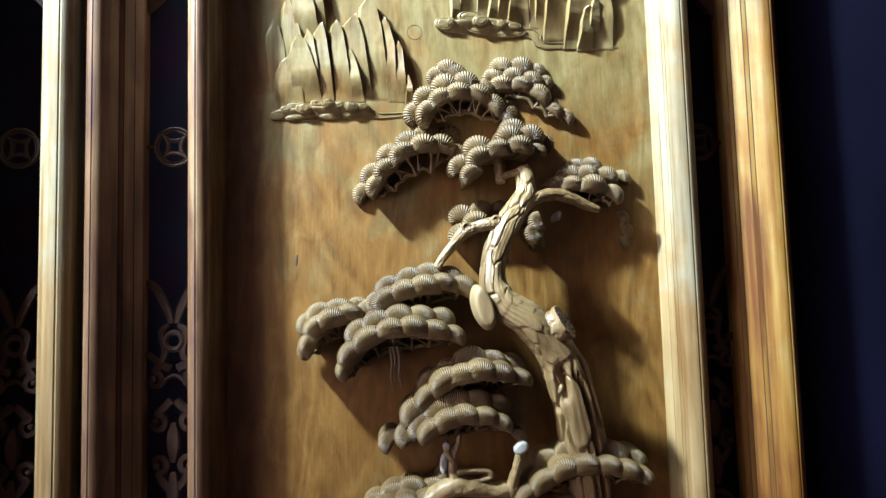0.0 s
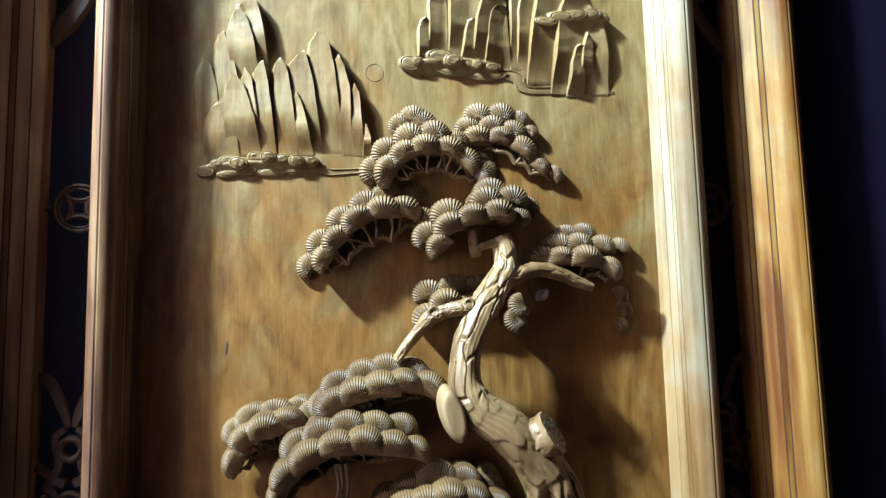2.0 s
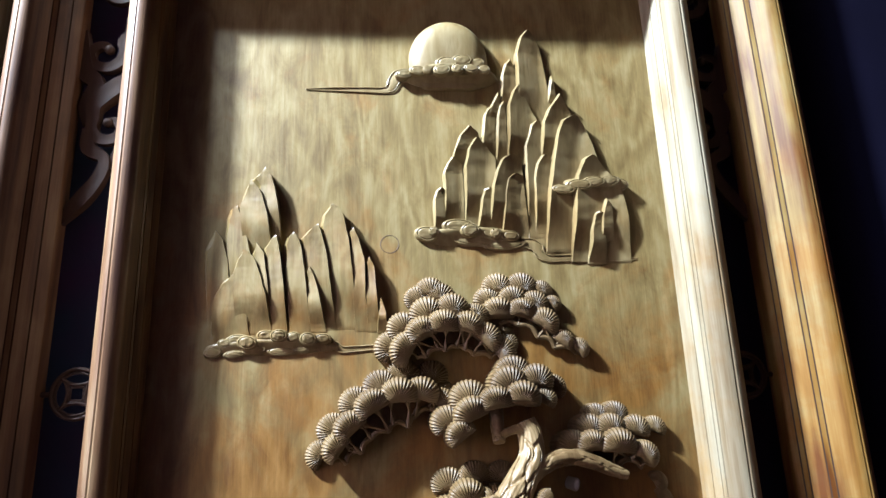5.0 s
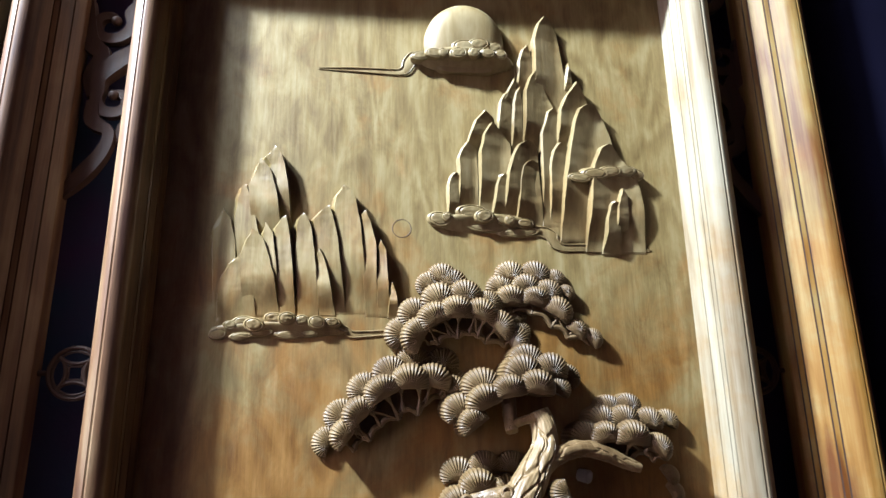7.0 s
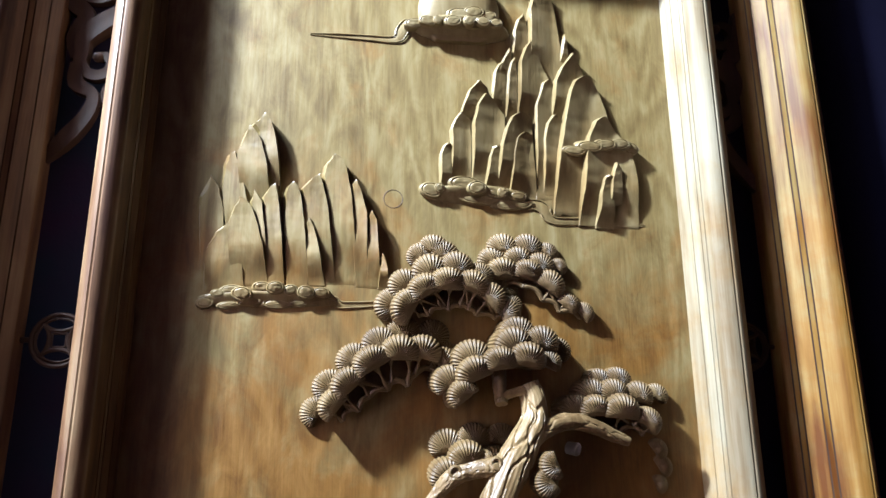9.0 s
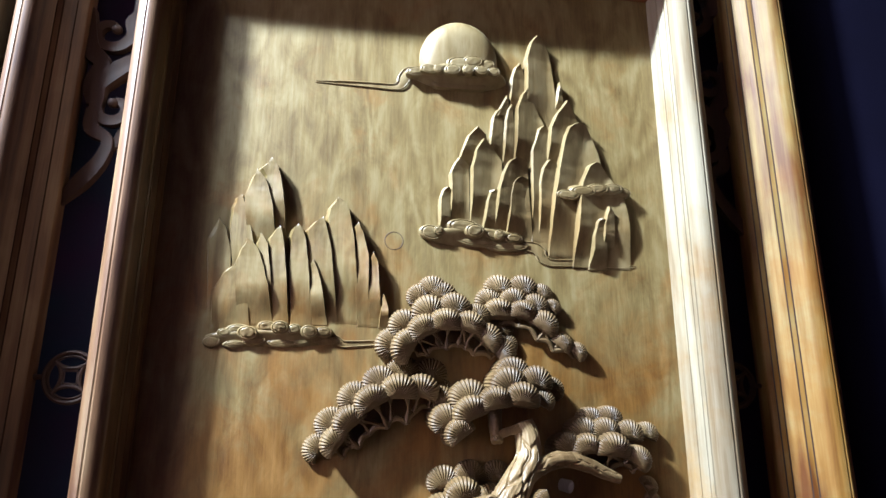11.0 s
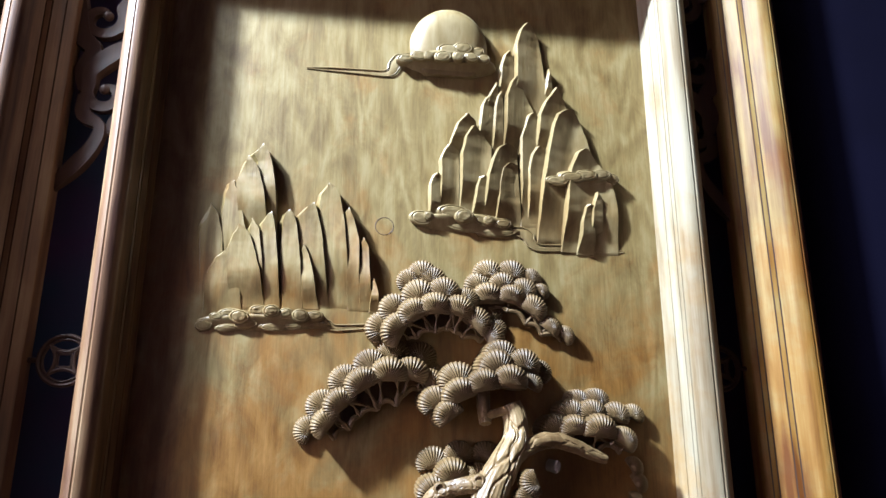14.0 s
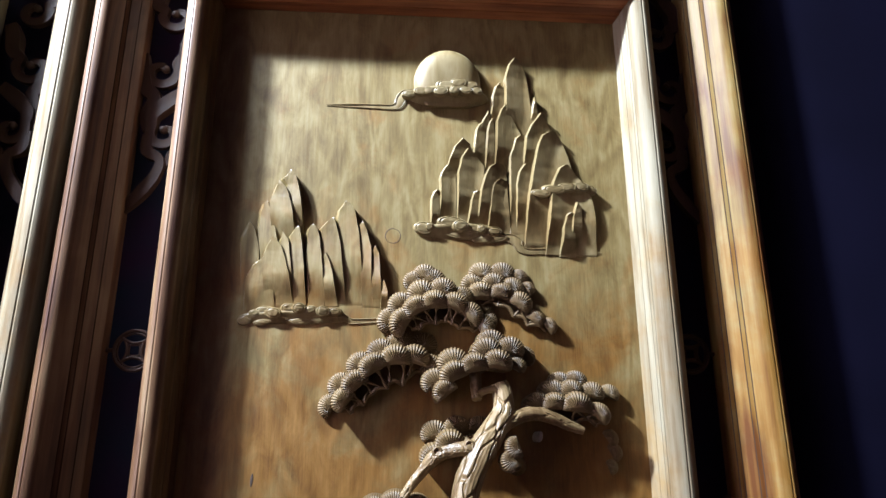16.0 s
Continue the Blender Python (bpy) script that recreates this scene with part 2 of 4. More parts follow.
def prism(bm, profile, z0, z1, cut=1):
    """Extrudes a closed profile of (x, y) from z0 to z1."""
    rings = []
    for k in range(cut + 1):
        z = z0 + (z1 - z0) * k / cut
        rings.append([bm.verts.new((x, y, z)) for x, y in profile])
    n = len(profile)
    for lo, hi in zip(rings, rings[1:]):
        for i in range(n):
            bm.faces.new((lo[i], lo[(i + 1) % n], hi[(i + 1) % n], hi[i]))
    bm.faces.new(rings[0][::-1])
    bm.faces.new(rings[-1])
    bmesh.ops.recalc_face_normals(bm, faces=bm.faces[:])


def spline(points, per=8):
    """Catmull-Rom through points of any number of numbers."""
    p = [np.array(q, float) for q in points]
    p = [2 * p[0] - p[1]] + p + [2 * p[-1] - p[-2]]
    out = []
    for i in range(1, len(p) - 2):
        a, b, c, d = p[i - 1:i + 3]
        for k in range(per):
            t = k / per
            out.append(0.5 * (2 * b + (c - a) * t + (2 * a - 5 * b + 4 * c - d) * t * t + (3 * b - a - 3 * c + d) * t ** 3))
    out.append(p[-2])
    return out


def tube(bm, points, sides=10, per=8, shape=None, flat=1.0, cap=0.6):
    """A round rod through (x, y, z, radius); shape(s, angle) scales the radius; flat squeezes it front to back."""
    path = spline(points, per)
    rings, total = [], len(path) - 1
    ref = Vector((0, -1, 0))
    for i, q in enumerate(path):
        c, r = Vector(q[:3]), max(q[3], 0.0004)
        t = (Vector(path[min(i + 1, total)][:3]) - Vector(path[max(i - 1, 0)][:3])).normalized()
        side = t.cross(ref)
        if side.length < 1e-4:
            side = t.cross(Vector((1, 0, 0)))
        side.normalize()
        front = side.cross(t).normalized()
        ring = []
        for k in range(sides):
            a = 2 * math.pi * k / sides
            f = shape(i / total, a) if shape else 1.0
            ring.append(bm.verts.new(c + (side * math.cos(a) + front * math.sin(a) * flat) * r * f))
        rings.append((ring, c, t, r))
    for (lo, *_), (hi, *_) in zip(rings, rings[1:]):
        for k in range(sides):
            bm.faces.new((lo[k], lo[(k + 1) % sides], hi[(k + 1) % sides], hi[k]))
    for ring, c, t, r, sign in ((*rings[0], -1), (*rings[-1], 1)):
        tip = bm.verts.new(c + t * sign * r * cap)
        for k in range(sides):
            pair = (ring[k], ring[(k + 1) % sides], tip)
            bm.faces.new(pair if sign > 0 else pair[::-1])


def lump(bm, x, y, z, rx, ry, rz, tilt=0.0, rings=0.0, depth=0.0, seg=28, rows=12, power=2.4, lean=0.0, back=0.004):
    """A flattened half-egg whose face may carry concentric carved lines."""
    turn = Matrix.Rotation(radians(tilt), 3, "Y")
    grid = []
    for i in range(rows + 1):
        q = i / rows
        line = []
        for k in range(seg):
            a = 2 * math.pi * k / seg
            h = math.sqrt(max(0.0, 1 - q ** power))
            if rings:
                h -= depth * (math.exp(-((q - 0.70) / 0.05) ** 2) - 0.5 * math.exp(-((q - 0.82) / 0.05) ** 2))
                h *= 1 + 0.08 * noise.noise(Vector((2.6 * q * math.cos(a), 2.6 * q * math.sin(a), x * 90 + z * 40)))
            h *= 1 + lean * q * math.sin(a)
            v = turn @ Vector((rx * q * math.cos(a), 0, rz * q * math.sin(a)))
            line.append(bm.verts.new((x + v.x, y - ry * h, z + v.z)))
            if i == 0:
                break
        grid.append(line)
    grid.append([bm.verts.new((x + (v.co.x - x) * 0.94, back, z + (v.co.z - z) * 0.94)) for v in grid[-1]])
    for k in range(seg):
        bm.faces.new((grid[0][0], grid[1][k], grid[1][(k + 1) % seg]))
    for lo, hi in zip(grid[1:], grid[2:]):
        for k in range(seg):
            bm.faces.new((lo[k], hi[k], hi[(k + 1) % seg], lo[(k + 1) % seg]))


def step(a, b, x):
    t = min(1.0, max(0.0, (x - a) / (b - a)))
    return t * t * (3 - 2 * t)


# ---- the hall ----
def slab(name, lo, hi, material, label, category):
    bm = bmesh.new()
    box(bm, lo, hi)
    ob = new(name, mesh_of(name, bm, material))
    return tagged(ob, label, category, kind="structure")


slab("floor", (-4.2, -5.2, -0.1), (4.2, 0.4, 0), FLOOR, "dark worn stone floor of the hall", "floor")
slab("ceiling", (-4.2, -5.2, 5.4), (4.2, 0.4, 5.5), WALLS, "dim plastered ceiling of the hall", "ceiling")
# made-up opening in the west wall, lets the world's fill light in
slab("wall_west_1", (-4.2, -5.2, 0), (-4.0, -4.6, 5.4), WALLS, "dim plastered side wall beside an unseen opening for fill light", "wall")
slab("wall_west_2", (-4.2, -1.6, 0), (-4.0, 0.4, 5.4), WALLS, "dim plastered side wall beside an unseen opening for fill light", "wall")
slab("wall_west_3", (-4.2, -4.6, 3.6), (-4.0, -1.6, 5.4), WALLS, "dim plastered side wall over an unseen opening for fill light", "wall")
slab("wall_east", (4.0, -5.2, 0), (4.2, 0.4, 5.4), WALLS, "dim plastered side wall", "wall")
slab("wall_north", (-4.0, 0.07, 0), (4.0, 0.4, 5.4), TEAL, "dark teal wall behind the wooden screen", "wall")
slab("wall_pier", (0.66, -0.005, 0), (4.0, 0.066, 5.4), NAVY, "dark navy painted wall beside the screen", "wall")
slab("wall_south", (-4.0, -5.2, 0), (4.0, -5.0, 5.4), WALLS, "dim plastered rear wall of the hall", "wall")

# ---- the screen leaf: stiles, rail, fretwork strips ----
LEFT, RIGHT, TOP = -0.325, 0.422, 2.443     # clear opening of the carved panel
LOW = 0.55


def moulding(run, depth, body, bow, grooves=(0.24, 0.52, 0.64)):
    """Half section of a frame bar: u away from the opening, v forward. A side with fine grooves and a bowed nose."""
    pts = [(0.0, -0.02), (0.0, 0.003), (0.0012, 0.006)]
    lip = depth - bow

    def groove(at, wide=0.0015 + 0.03 * max(0, run - 0.02), deep=0.0048):
        u, v = run * at, 0.006 + (lip - 0.006) * at
        pts.extend([(u, v - wide), (u + deep, v - wide * 0.4), (u + deep, v + wide * 0.4), (u, v + wide)])

    for at in grooves:
        groove(at)
    pts.append((run, lip))
    nose = body - run
    for k in range(1, 16):
        f = k / 16
        pts.append((run + nose * f, lip + bow * math.sin(math.pi * f) ** 0.75 - (0.0012 if k == 9 else 0)))
    pts.extend([(body, lip), (body, lip - 0.004), (body - min(0.024, 0.5 * nose), -0.02)])
    dense = []
    for (u0, v0), (u1, v1) in zip(pts, pts[1:]):
        d = math.hypot(u1 - u0, v1 - v0)
        dense.append((u0, v0))
        if d > 0.004:
            for f in (0.0006 / d, 1 - 0.0006 / d):
                dense.append((u0 + (u1 - u0) * f, v0 + (v1 - v0) * f))
    dense.append(pts[-1])
    return dense


def stile(parent, x, sign, run, body, bow=0.009, timber=None, grooves=(0.24, 0.52, 0.64)):
    """An upright bar whose moulded side stands at x and faces away from sign."""
    bm = bmesh.new()
    prism(bm, [(x + sign * u, -v) for u, v in moulding(run, 0.070, body, bow, grooves)], LOW - 0.4, TOP + 0.34, 1)
    # groove bottoms get the dark fret wood: the line of shade is painted in
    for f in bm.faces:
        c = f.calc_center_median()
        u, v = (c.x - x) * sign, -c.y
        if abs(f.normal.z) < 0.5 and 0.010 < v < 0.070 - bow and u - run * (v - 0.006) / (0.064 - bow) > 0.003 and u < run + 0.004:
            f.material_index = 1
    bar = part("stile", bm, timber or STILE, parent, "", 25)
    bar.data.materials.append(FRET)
    return bar


def rail(parent, z, x0, x1, label=""):
    bm = bmesh.new()
    prism(bm, [(u, -v) for u, v in moulding(0.012, 0.078, 0.06, 0.008)], x0, x1, 1)
    bmesh.ops.transform(bm, matrix=Matrix(((0, 0, 1, 0), (0, 1, 0, 0), (1, 0, 0, z), (0, 0, 0, 1))), verts=bm.verts[:])
    bmesh.ops.recalc_face_normals(bm, faces=bm.faces[:])
    return part("rail", bm, RAIL, parent, label, 25)


def ring_rod(bm, x, z, r, thick, a0=0.0, a1=360.0, y=0.0, flat=1.2, count=14):
    pts = []
    for k in range(count + 1):
        a = radians(a0 + (a1 - a0) * k / count)
        pts.append((x + r * math.cos(a), y, z + r * math.sin(a), thick))
    tube(bm, pts, 8, 2, flat=flat, cap=0.2)


def band(bm, pts, wide=1.05):
    """A flat pierced band: square-edged, its face dished between two raised lips."""
    def section(s, a):
        c, q = abs(math.cos(a)), math.sin(a)
        f = 1.0 / max(c, abs(q), 0.3) ** 0.75
        return f * (0.86 + 0.14 * step(0.25, 0.75, c)) if q > 0 else f
    tube(bm, [(x, y, z, r * wide) for x, y, z, r in pts], 24, 4, section, flat=0.75, cap=0.3)


def curl(bm, x, z, r, turns, start, spin, thick, y=0.0, tail=(), wide=1.05):
    """A carved scroll that winds inwards and ends in a round eye; tail leads into it."""
    pts = [(tx, y, tz, tr) for tx, tz, tr in tail]
    n = int(12 * turns)
    for k in range(n + 1):
        f = k / n
        a = radians(start) + spin * 2 * math.pi * turns * f
        rr = r * (1 - 0.72 * f)
        pts.append((x + rr * math.cos(a), y, z + rr * math.sin(a), thick * (1 - 0.35 * f)))
    band(bm, pts, wide)
    end = pts[-1]
    bmesh.ops.create_uvsphere(bm, u_segments=14, v_segments=9, radius=thick * 1.1, matrix=pose(end[0], y - 0.003, end[2]))


def fret_strip(parent, x0, x1, sign):
    """Openwork between two stiles: coin, scrolls above it, leafy fret below."""
    mid, half = (x0 + x1) / 2, (x1 - x0) / 2
    y = 0.012
    bm = bmesh.new()
    ring_rod(bm, mid, 1.800, 0.0325, 0.0030, y=y)
    ring_rod(bm, mid, 1.800, 0.0275, 0.0017, y=y)
    for k in range(4):
        a = 90 * k
        cx, cz = mid + 0.040 * math.cos(radians(a)), 1.800 + 0.040 * math.sin(radians(a))
        ring_rod(bm, cx, cz, 0.0285, 0.0028, a + 180 - 46, a + 180 + 46, y=y, count=8)
    for sx in (-1, 1):
        tube(bm, [(mid + sx * 0.0085, y, 1.7915, 0.0016), (mid + sx * 0.0085, y, 1.8085, 0.0016)], 6, 2)
        tube(bm, [(mid - 0.0085, y, 1.800 + sx * 0.0085, 0.0016), (mid + 0.0085, y, 1.800 + sx * 0.0085, 0.0016)], 6, 2)
        tube(bm, [(mid + sx * 0.030, y, 1.800, 0.003), (mid + sx * (half + 0.006), y, 1.800, 0.004)], 8, 3)
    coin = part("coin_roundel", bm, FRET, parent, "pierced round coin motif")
    bm = bmesh.new()
    s = sign

    def m(dx):
        return mid + s * dx

    # upper scrolls, from the top down
    def scroll(dx, z, r, turns, start, spin, tail):
        curl(bm, m(dx), z, r, turns, start if s > 0 else 180 - start, spin * s, 0.0068, y, [(m(tx), tz, tr) for tx, tz, tr in tail], 1.40)

    band(bm, [(m(0.046), y, 2.600, 0.006), (m(0.030), y, 2.570, 0.009), (m(0.004), y, 2.545, 0.010), (m(-0.014), y, 2.515, 0.010), (m(-0.020), y, 2.495, 0.009)], 1.4)
    scroll(0.004, 2.425, 0.030, 0.95, 150, 1, [(-0.020, 2.500, 0.010), (-0.036, 2.470, 0.011), (-0.032, 2.445, 0.009)])
    scroll(-0.014, 2.308, 0.033, 1.0, 35, -1, [(0.040, 2.395, 0.008), (0.030, 2.370, 0.010), (0.026, 2.340, 0.009)])
    band(bm, [(m(-0.052), y + 0.003, 2.345, 0.008), (m(-0.040), y + 0.003, 2.280, 0.010), (m(-0.020), y + 0.003, 2.255, 0.009), (m(-0.030), y + 0.003, 2.220, 0.009), (m(-0.026), y + 0.003, 2.190, 0.006)], 1.4)
    scroll(0.006, 2.185, 0.028, 0.9, 150, 1, [(0.034, 2.268, 0.008), (0.006, 2.246, 0.010), (-0.018, 2.220, 0.009)])
    band(bm, [(m(-0.024), y, 2.182, 0.006), (m(-0.020), y, 2.150, 0.008), (m(0.002), y, 2.135, 0.006), (m(-0.002), y, 2.105, 0.007), (m(-0.024), y, 2.070, 0.008), (m(-0.056), y, 2.030, 0.004)], 1.4)
    band(bm, [(m(0.046), y, 2.160, 0.005), (m(0.022), y, 2.150, 0.006), (m(0.010), y, 2.118, 0.003)])
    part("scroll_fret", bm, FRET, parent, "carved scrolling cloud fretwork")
    bm = bmesh.new()
    for sx in (-1, 1):
        band(bm, [(mid + sx * 0.048, y, 1.570, 0.005), (mid + sx * 0.030, y, 1.560, 0.006), (mid + sx * 0.012, y, 1.525, 0.006), (mid + sx * 0.004, y, 1.500, 0.004)])
        curl(bm, mid + sx * 0.030, 1.405, 0.015, 0.9, 90, sx, 0.005, y, [(mid + sx * 0.006, 1.425, 0.006), (mid + sx * 0.02, 1.430, 0.006)])
        curl(bm, mid + sx * 0.026, 1.335, 0.016, 0.9, 90, sx, 0.005, y, [(mid + sx * 0.004, 1.372, 0.006), (mid + sx * 0.014, 1.362, 0.006)])
        curl(bm, mid + sx * 0.024, 1.270, 0.016, 0.9, 270, -sx, 0.005, y, [(mid + sx * 0.004, 1.228, 0.006), (mid + sx * 0.014, 1.238, 0.006)])
        band(bm, [(mid + sx * 0.044, y, 1.45, 0.005), (mid + sx * 0.024, y, 1.437, 0.005), (mid + sx * 0.014, y, 1.452, 0.005), (mid + sx * 0.020, y, 1.485, 0.005), (mid + sx * 0.008, y, 1.497, 0.004)])
    ring_rod(bm, mid, 1.470, 0.014, 0.005, y=y)
    ring_rod(bm, mid, 1.392, 0.020, 0.004, 15, 165, y=y, count=10)
    band(bm, [(mid, y, 1.335, 0.004), (mid, y, 1.305, 0.010), (mid, y, 1.272, 0.004)])
    band(bm, [(mid, y, 1.255, 0.004), (mid, y, 1.225, 0.009), (mid, y, 1.190, 0.004)])
    for k in range(5):
        z = 1.15 - 0.07 * k
        ring_rod(bm, mid, z, 0.028, 0.005, y=y)
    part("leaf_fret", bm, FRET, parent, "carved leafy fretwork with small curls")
    return coin


def screen_leaf(label, full=True):
    leaf = new("screen_leaf")
    tagged(leaf, label, "wooden screen", "screen leaves")
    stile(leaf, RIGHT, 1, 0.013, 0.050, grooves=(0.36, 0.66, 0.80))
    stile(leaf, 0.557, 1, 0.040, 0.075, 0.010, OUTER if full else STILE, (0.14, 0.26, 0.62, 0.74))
    fret_strip(leaf, 0.472, 0.557, -1)
    if full:
        stile(leaf, LEFT, -1, 0.013, 0.046, 0.009, SHADED_STILE)
        stile(leaf, -0.460, -1, 0.040, 0.068, 0.007, SHADED_STILE)
        fret_strip(leaf, -0.460, -0.371, 1)
    rail(leaf, TOP, LEFT - 0.02, RIGHT + 0.02)
    rail(leaf, TOP + 0.13, 0.462, 0.575)
    if full:
        rail(leaf, TOP + 0.13, -0.48, -0.361)
    for x0, x1, up in ((LEFT - 0.02, RIGHT + 0.02, 0.058), (0.462, 0.575, 0.188)) + (((-0.48, -0.361, 0.188),) if full else ()):
        bm = bmesh.new()
        box(bm, (x0, -0.045, TOP + up), (x1, 0.02, TOP + 0.34), 0.003)
        part("frieze_board", bm, RAIL, leaf)
    bm = bmesh.new()
    box(bm, (LEFT - 0.20, -0.05, 0.0), (RIGHT + 0.205, 0.02, LOW), 0.004)
    part("apron", bm, RAIL, leaf)
    return leaf


leaf = screen_leaf("golden brown oiled hardwood screen leaf with moulded stiles and fretwork")
other = screen_leaf("golden brown hardwood screen leaf standing beside the carved one", False)
other.location.x = -1.183
bm = bmesh.new()
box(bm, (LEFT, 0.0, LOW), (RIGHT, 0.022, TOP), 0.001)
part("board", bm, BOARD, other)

# ---- the carved panel ----
carving = new("carved_panel")
tagged(carving, "golden hardwood panel carved with pines, peaks, clouds and sun", "carved panel")


def backboard():
    bm = bmesh.new()
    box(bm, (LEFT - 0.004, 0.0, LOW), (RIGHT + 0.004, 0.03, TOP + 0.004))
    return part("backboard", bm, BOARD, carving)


backboard()
bm = bmesh.new()
ring_rod(bm, 0.0, 1.9995, 0.0132, 0.00032, count=28)
part("plug_ring", bm, FRET, carving)
bm = bmesh.new()
lump(bm, -0.210, 0.0, 1.600, 0.0022, 0.0005, 0.010, 4)
part("knot", bm, PIT, carving, "small dark knot in the board")


# needle fans ------------------------------------------------------------
FANS = {}


def fan_mesh(row, kind, back, fine):
    """A scallop shell of carved pine needles, one unit in radius: ribs spread from a foot below its middle, the brow stands proud,
    the lower lip falls back under it; back is how far its body runs behind the rim, fine makes the ribs narrow and shallow."""
    key = (row, kind, back, fine)
    if key in FANS:
        return FANS[key]
    rng = random.Random(kind * 17 + row)
    bm = bmesh.new()
    ribs, wob = (35, 40, 37)[kind] + (20 if fine else 0), rng.uniform(0, 6)
    foot, squat = (-0.30, 0.4) if fine else (-0.41, 0.5)
    thick, brow, tuck = ((0.34, 0.00, 0.10), (0.42, 0.16, 0.30), (0.52, 0.40, 0.62))[row]
    cols, count, span = 210 if fine else 176, 12, 97
    rows = []
    for i in range(count + 1):
        q = (i / count) ** 0.75
        line = []
        for k in range(cols + 1):
            a = radians(-span + 2 * span * k / cols)
            # distance from the foot to a round outline, squashed below its middle
            edge = -foot * math.cos(a) + math.sqrt(1 - (foot * math.sin(a)) ** 2)
            edge *= 1 + 0.012 * math.sin(3 * a + wob)
            x, z = q * edge * math.sin(a), foot + q * edge * math.cos(a)
            if z < foot:
                z = foot + (z - foot) * squat
            # above the brow the shell rounds back to its rim, below it the lip is nearly flat
            if z > brow:
                h = max(0.0, 1 - (min(z, 1.0) - brow) ** 2 / (1 - brow) ** 2) ** 0.60
            else:
                h = (1 - tuck * (brow - z)) * (0.45 + 0.55 * math.sqrt(min(1.0, max(0.0, z - foot) / 0.22)))
            side = abs(x) / math.sqrt(max(1 - max(z, 0.0) ** 2, 0.01))
            h *= max(0.0, 1 - min(side, 1.0) ** 2.4) ** 0.66 * thick
            wave = 0.5 * math.cos(ribs * a + wob)
            cut = (0.060 if fine else 0.118) * wave * step(0.18, 0.5, q) * (1 - 0.5 * step(85, 97, abs(math.degrees(a))))
            if row == 2:
                cut *= 0.25 + 0.75 * step(0.0, 0.5, z)
            out = step(0.6, 1.0, q)
            x, z = x * (1 + 0.5 * cut * out), z + max(z, 0.0) * 0.5 * cut * out
            line.append(bm.verts.new((x, -h - cut * (1 - 0.4 * out), z)))
            if i == 0:
                break
        rows.append(line)
    for k in range(cols):
        bm.faces.new((rows[0][0], rows[1][k + 1], rows[1][k]))
    for lo, hi in zip(rows[1:], rows[2:]):
        for k in range(cols):
            bm.faces.new((lo[k], lo[k + 1], hi[k + 1], hi[k]))
    rim = [r[0] for r in rows[1:]] + rows[-1][1:-1] + [r[-1] for r in rows[:0:-1]] + [rows[0][0]]
    rear = []
    for v in rim:
        z = v.co.z if v.co.z > 0 else v.co.z * 0.5
        rear.append(bm.verts.new((v.co.x * 0.93, back, z * 0.93)))
    n = len(rim)
    for k in range(n):
        bm.faces.new((rim[k], rim[(k + 1) % n], rear[(k + 1) % n], rear[k]))
    bm.faces.new(rear)
    bmesh.ops.recalc_face_normals(bm, faces=bm.faces[:])
    FANS[key] = mesh_of("needle_fan", bm, PINE, 75)
    return FANS[key]


def twig_net(bm, front, rng, drop):
    """The pierced net of twigs that hangs under a front row of fans and runs back towards the board; drop is how far it hangs, in radii."""
    lip, hem = [], []
    for i, (x, z, r, lean, row, d) in enumerate(sorted(front)):
        fall = drop * (1 - 0.42 * (2 * i / (len(front) - 1) - 1) ** 2)
        a = radians(lean)
        up, side = Vector((math.sin(a), 0, math.cos(a))), Vector((math.cos(a), 0, -math.sin(a)))
        c = Vector((x, 0, z))
        for k in ((-0.45, 0.45) if rng.random() < 0.45 else (0.0,)):
            k += rng.uniform(-0.2, 0.2)
            p = c - up * 0.27 * r + side * k * r
            h = c - up * fall * rng.uniform(0.90, 1.08) * r + side * 0.85 * k * r
            lip.append(Vector((p.x, -d + 0.12 * r, p.z)))
            hem.append(Vector((h.x, -0.62 * d, h.z)))
    for i, (p, h) in enumerate(zip(lip, hem)):
        wide = rng.uniform(0.0012, 0.0020)
        mid = p.lerp(h, 0.5) + Vector((rng.uniform(-0.002, 0.002), 0, 0))
        tube(bm, [(*p, 0.0050), (*p.lerp(mid, 0.6), wide), (*mid, wide), (*h, 0.0044)], 8, 4)
        if i and rng.random() < 0.45 and (lip[i - 1] - h).length < 0.075:
            q = lip[i - 1]
            tube(bm, [(*q, 0.0034), (*q.lerp(h, 0.55), 0.0016), (*h, 0.0032)], 8, 4)
    for i in range(len(hem) - 1):
        p, h = hem[i], hem[i + 1]
        gap = (h - p).length
        if gap > 0.07:
            continue
        lift = (lip[i].lerp(lip[i + 1], 0.5) - p.lerp(h, 0.5)).normalized() * 0.22 * gap
        line = [p.lerp(h, f) + lift * math.sin(math.pi * f) for f in (0, 0.25, 0.5, 0.75, 1)]
        tube(bm, [(*q, 0.0036) for q in line], 8, 3)
        deep = [Vector((q.x, min(0.004, q.y + 0.05), q.z + 0.004)) for q in line]
        a, b = [bm.verts.new(q) for q in line], [bm.verts.new(q) for q in deep]
        # the hollow behind the net is closed off at its back
        top = lip[i].lerp(lip[i + 1], 0.5) - p.lerp(h, 0.5)
        c = [bm.verts.new(Vector((q.x, q.y, q.z)) + top * 1.1 - Vector((0, top.y * 1.1, 0))) for q in deep]
        for k in range(4):
            bm.faces.new((a[k], b[k], b[k + 1], a[k + 1]))
            bm.faces.new((b[k], c[k], c[k + 1], b[k + 1]))


